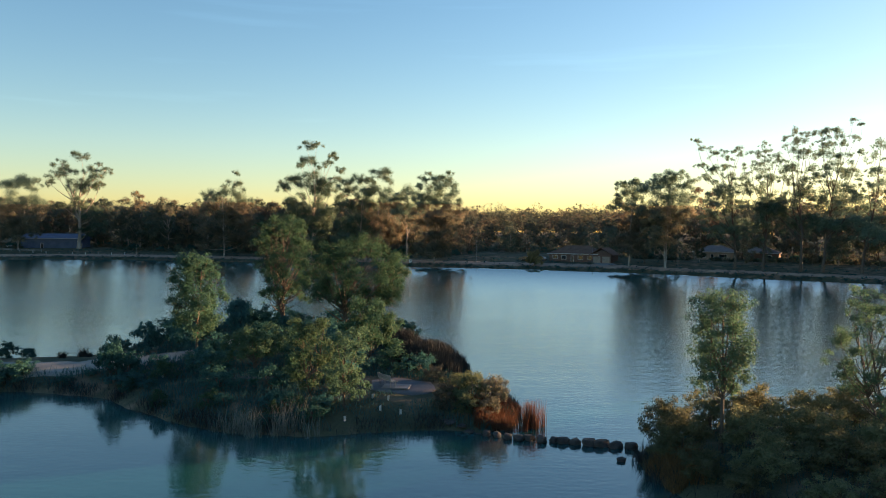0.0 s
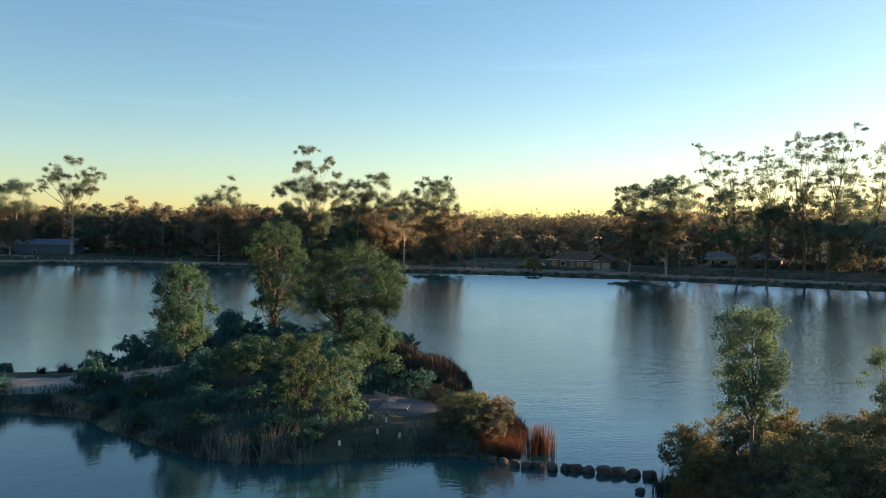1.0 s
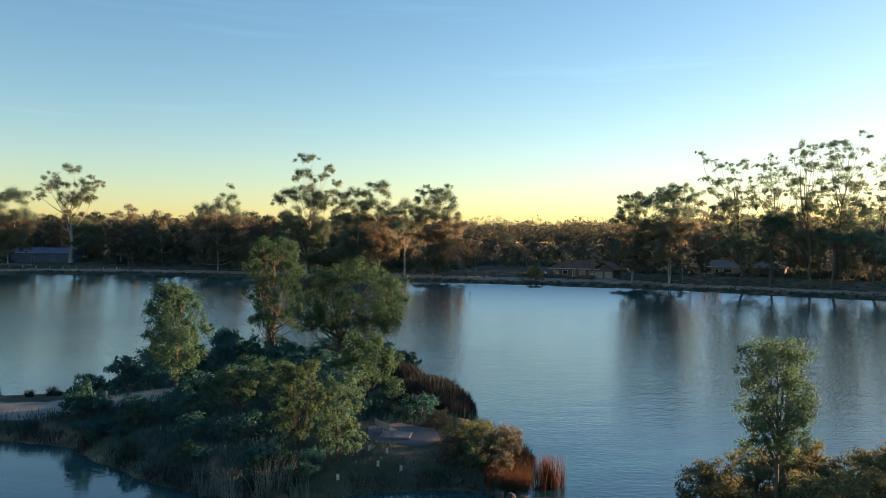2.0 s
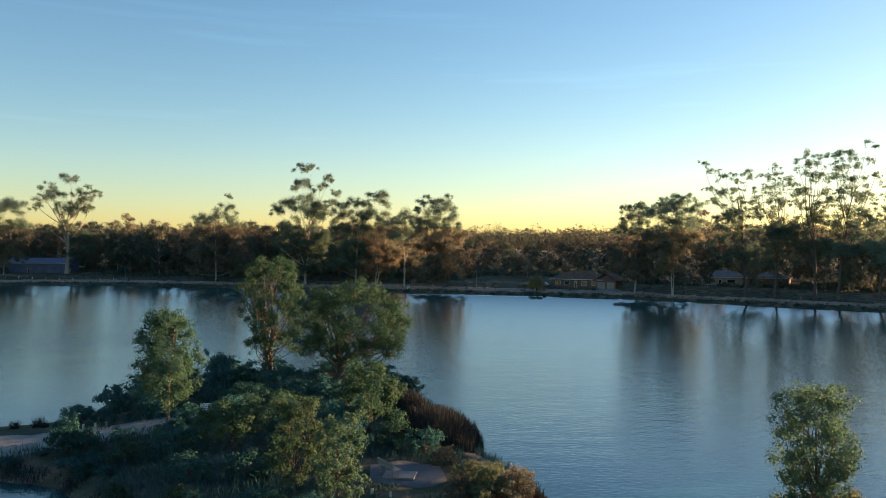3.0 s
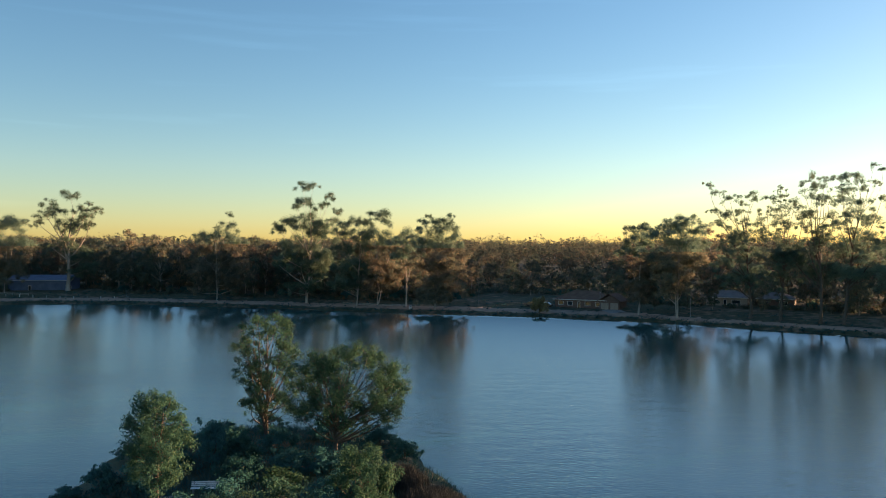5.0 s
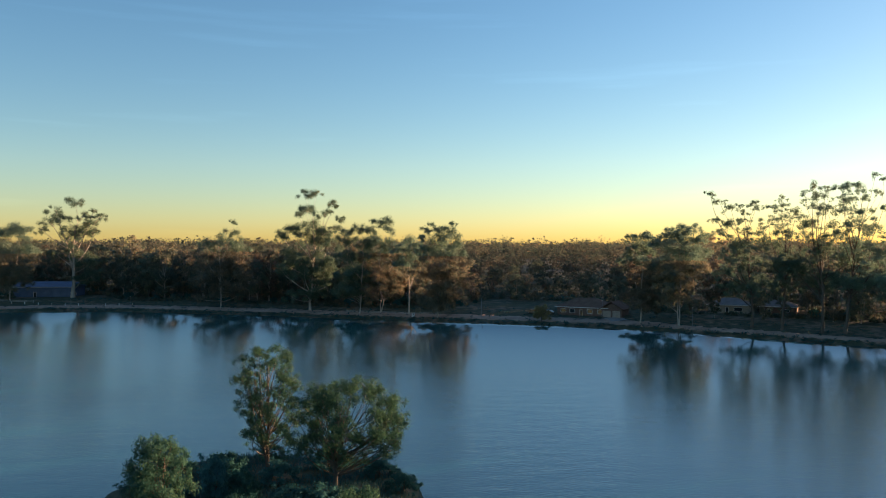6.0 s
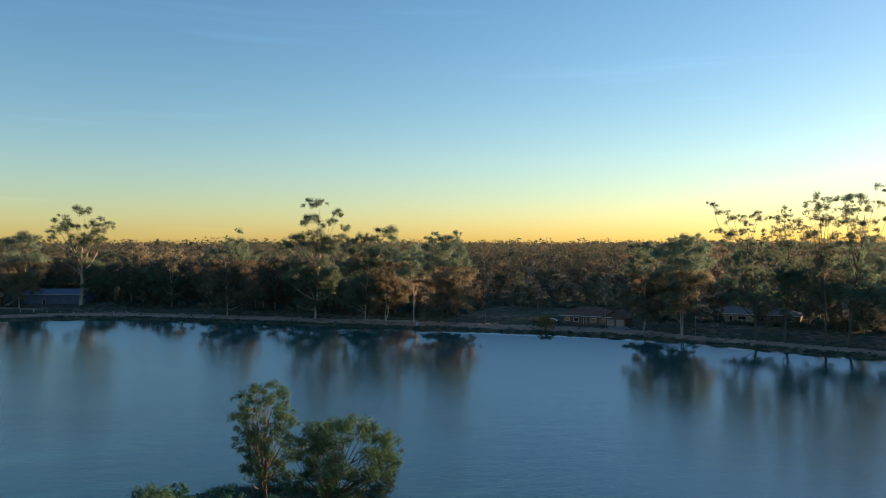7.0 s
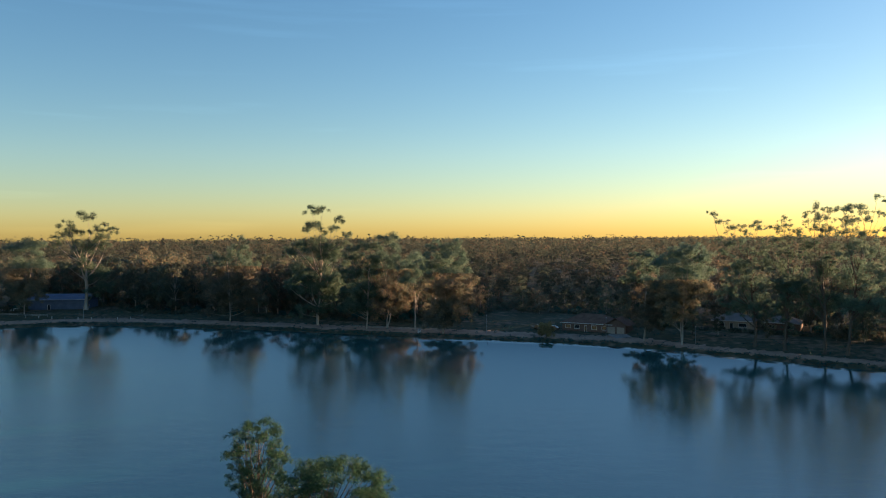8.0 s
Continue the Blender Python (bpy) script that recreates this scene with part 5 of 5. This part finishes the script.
turn = -30.0
house(at(33.9, 266.4, -0.25, turn), "long low brown brick house with tiled hip roof", 16.5, 9.5, 2.7, 2.6, BRICK, ROOF_TILE,
             [(1.2, 3.0, 1.0, 2.2), (4.2, 6.0, 0.9, 2.2), (7.6, 8.5, 0.05, 2.15), (10.0, 11.8, 0.9, 2.2), (13.4, 15.2, 0.9, 2.2)], group="houses behind the shore")
wing = thing("garage_wing", at(46.6, 258.7, -0.25, turn), "projecting garage wing with white doors and tiled gable", "garage", "houses behind the shore")
wall_with_openings(6.4, 2.7, 0.25, [], BRICK, wing, pose(0, 7.0, 0))
for x in (0.125, 6.275):
    wall_with_openings(6.7, 2.7, 0.25, [], BRICK, wing, pose(x, 0.13, 0, 0, 0, 90))
bm = bmesh.new()
for x0, x1 in ((0, 0.45), (2.95, 3.45), (5.95, 6.4)):
    box(bm, (x0 + x1) / 2, 0, 1.35, x1 - x0, 0.25, 2.7)
for x0, x1 in ((0.45, 2.95), (3.45, 5.95)):
    box(bm, (x0 + x1) / 2, 0, 2.5, x1 - x0, 0.25, 0.4)
part("front_wall", bm, BRICK, wing)
for x in (0.45, 3.45):
    bm = bmesh.new()
    for k in range(5):
        box(bm, x + 1.25, 0.02, 0.23 + k * 0.455, 2.46, 0.06, 0.44, bevel=0.012)
    part("garage_door", bm, RENDERED, wing, "pale panelled roller door")
bm = bm_prism([(-4.0, 2.64), (0, 5.0), (4.0, 2.64), (4.0, 2.80), (0, 5.16), (-4.0, 2.80)], 8.4)
r = part("roof", bm, ROOF_TILE, wing)
r.matrix_basis = pose(3.2, 3.5, 0)
for y in (0.05, 6.95):
    g = part("gable_wall", bm_prism([(-3.2, 2.7), (3.2, 2.7), (0, 4.6)], 0.2), BRICK, wing)
    g.matrix_basis = pose(3.2, y, 0)
ribbon("driveway", [(49.3, 257.4), (50.2, 253.4), (51.0, 250.6)], 5.2, 0.07, CONCRETE, "pale concrete driveway below the garage", "driveway", 0.1, 0.8)

house(at(80.5, 261.0, -0.25, -26), "pale-roofed house half hidden by trees", 12, 8, 2.7, 2.0, RENDERED, ROOF_PALE,
      [(1.5, 3.5, 0.9, 2.1), (5.0, 6.0, 0.05, 2.1), (7.5, 10.0, 0.9, 2.1)], group="houses behind the shore")
house(at(94.0, 254.5, -0.25, -30), "small house with pale sheet roof among trees", 10, 7, 2.6, 1.8, BRICK, ROOF_PALE,
      [(1.2, 3.0, 0.9, 2.0), (6.0, 8.4, 0.9, 2.0)], group="houses behind the shore")
hall = house(at(-180.0, 335.0, -0.2, 4), "long blue-grey metal clad hall with low roof", 24, 12, 4.2, 2.0, SHED_WALL, ROOF_BLUE,
             [(8, 9.2, 0.05, 2.2)], True, "houses behind the shore")
for k in range(14):
    for s, y in ((-1, 2.6), (1, 9.4)):
        bm = bm_box(1.2 + k * 1.7, y, 4.2 + 0.22 + 2.0 * (y + 0.6 if y < 6 else 12.6 - y) / 6.6, 0.06, 5.6, 0.05, rot=Matrix.Rotation(radians(16.8) * -s, 3, "X"))
        part("roof_seam", bm, ROOF_PALE, hall)


# ---- poles, bin, rails, posts, cars ----
def light_pole(m, h, label):
    t = thing("light_pole", m, label, "light pole", "light poles along the shore")
    V, F = tubes([(np.array([(0, 0, 0), (0, 0, h * 0.5), (0, 0, h)]), np.array([0.06, 0.05, 0.04]))], 8)
    part_data("post", mesh_from("post", V, F, STEEL, True), t)
    part("lantern", bm_box(0, -0.25, h + 0.05, 0.18, 0.5, 0.1, bevel=0.03), TRIM, t, "pale lamp head")
    return t


for x, y, h in ((9.4, 263.5, 6.2), (45.4, 251.5, 6.3), (-143.0, 307.5, 5.6), (68.0, 236.5, 5.2), (-119, 304.0, 4.5)):
    light_pole(at(x, y, 0, 0), h, "slim grey lamp post beside the shore track")

bin_t = thing("litter_bin", at(-12.6, 269.8, 0, 10), "bright white litter bin enclosure by the water", "bin")
part("body", bm_box(0, 0, 0.62, 0.9, 0.8, 1.2, bevel=0.05), TRIM, bin_t)
part("lid", bm_prism([(-0.52, 1.22), (0.52, 1.22), (0.42, 1.42), (-0.42, 1.42)], 0.9), STEEL, bin_t)
part("opening", bm_box(0, -0.40, 1.0, 0.5, 0.04, 0.2, bevel=0.01), RUBBER, bin_t)


def rail_fence(line, spacing, label):
    line = np.asarray(line, float)
    seg = np.concatenate([[0], np.cumsum(np.hypot(*np.diff(line, axis=0).T))])
    n = int(seg[-1] / spacing)
    t = thing("rail_fence", pose(0, 0, 0), label, "fence", "fences along the shore")
    pts = []
    for k in range(n + 1):
        x, y = np.interp(k * spacing, seg, line[:, 0]), np.interp(k * spacing, seg, line[:, 1])
        pts.append(Vector((x, y, float(height_at(x, y)))))
    for p in pts:
        part("post", bm_box(p.x, p.y, p.z + 0.45, 0.14, 0.14, 1.1, bevel=0.02), TIMBER_GREY, t)
    for a, b in zip(pts, pts[1:]):
        for hgt in (0.42, 0.8):
            mid, d = (a + b) / 2, b - a
            bm = bm_box(0, 0, 0, d.length - 0.1, 0.06, 0.13)
            bmesh.ops.transform(bm, matrix=Matrix.Translation(mid + Vector((0, 0, hgt))) @ d.to_track_quat("X", "Z").to_matrix().to_4x4(), verts=bm.verts)
            part("rail", bm, TIMBER_GREY, t)
    return t


rail_fence([(-36, 281.5), (-24, 277.2), (-12, 273.4), (-2, 270.3)], 2.6, "low weathered timber rail fence under the trees")
rail_fence([(-200, 314), (-176, 315), (-160, 315)], 3.0, "low timber rail fence beside the car park")
for i in range(10):
    x, y = -168 + i * 5.2, 312.0 - 0.1 * i
    p = thing("bollard", at(x, y), "short pale timber bollard along the track", "bollard", "bollards along the track")
    part("post", bm_box(0, 0, 0.4, 0.2, 0.2, 1.0, bevel=0.04), TRIM if i % 3 else TIMBER_GREY, p)


def car(m, paint, label):
    t = thing("car", m, label, "car", "parked cars")
    body = [(-2.15, 0.35), (-2.2, 0.62), (-2.1, 0.86), (-1.0, 0.95), (-0.45, 1.42), (1.05, 1.46), (1.75, 1.0), (2.15, 0.92), (2.22, 0.6), (2.15, 0.35)]
    bm = bm_prism(body, 1.72)
    bmesh.ops.bevel(bm, geom=bm.edges[:], offset=0.05, segments=2, affect="EDGES")
    part("body", bm, paint, t)
    for s in (-1, 1):
        g = part("side_window", bm_prism([(-0.85, 0.97), (-0.38, 1.34), (1.0, 1.37), (1.5, 1.0)], 0.02), GLASS, t)
        g.matrix_basis = pose(0, s * 0.866, 0)
    part("windscreen", bm_box(0, 0, 0, 0.66, 1.45, 0.02, rot=Matrix.Rotation(radians(-40), 3, "Y")), GLASS, t).matrix_basis = pose(-0.76, 0, 1.21)
    for x in (-1.35, 1.35):
        for s in (-1, 1):
            V, F = tubes([(np.array([(x, s * 0.66, 0.32), (x, s * 0.70, 0.32), (x, s * 0.86, 0.32), (x, s * 0.88, 0.32)]), np.array([0.2, 0.32, 0.32, 0.18]))], 16)
            w = part_data("wheel", mesh_from("wheel", V, F, RUBBER, True), t)
            part("rim", bm_box(x, s * 0.875, 0.32, 0.26, 0.02, 0.26, bevel=0.009), STEEL, w)
    return t


car(at(-186, 325, 0, 8), CAR_WHITE, "white parked car beside the hall")
car(at(-192, 322, 0, 4), CAR_DARK, "dark parked car beside the hall")
car(at(-181, 327.5, 0, 12), CAR_WHITE, "white parked car near the fence")
car(at(30.8, 266.6, 0, -28), CAR_DARK, "dark car parked beside the brick house")
car(at(26.4, 268.6, 0, -28), CAR_DARK, "dark hatchback parked beside the brick house")
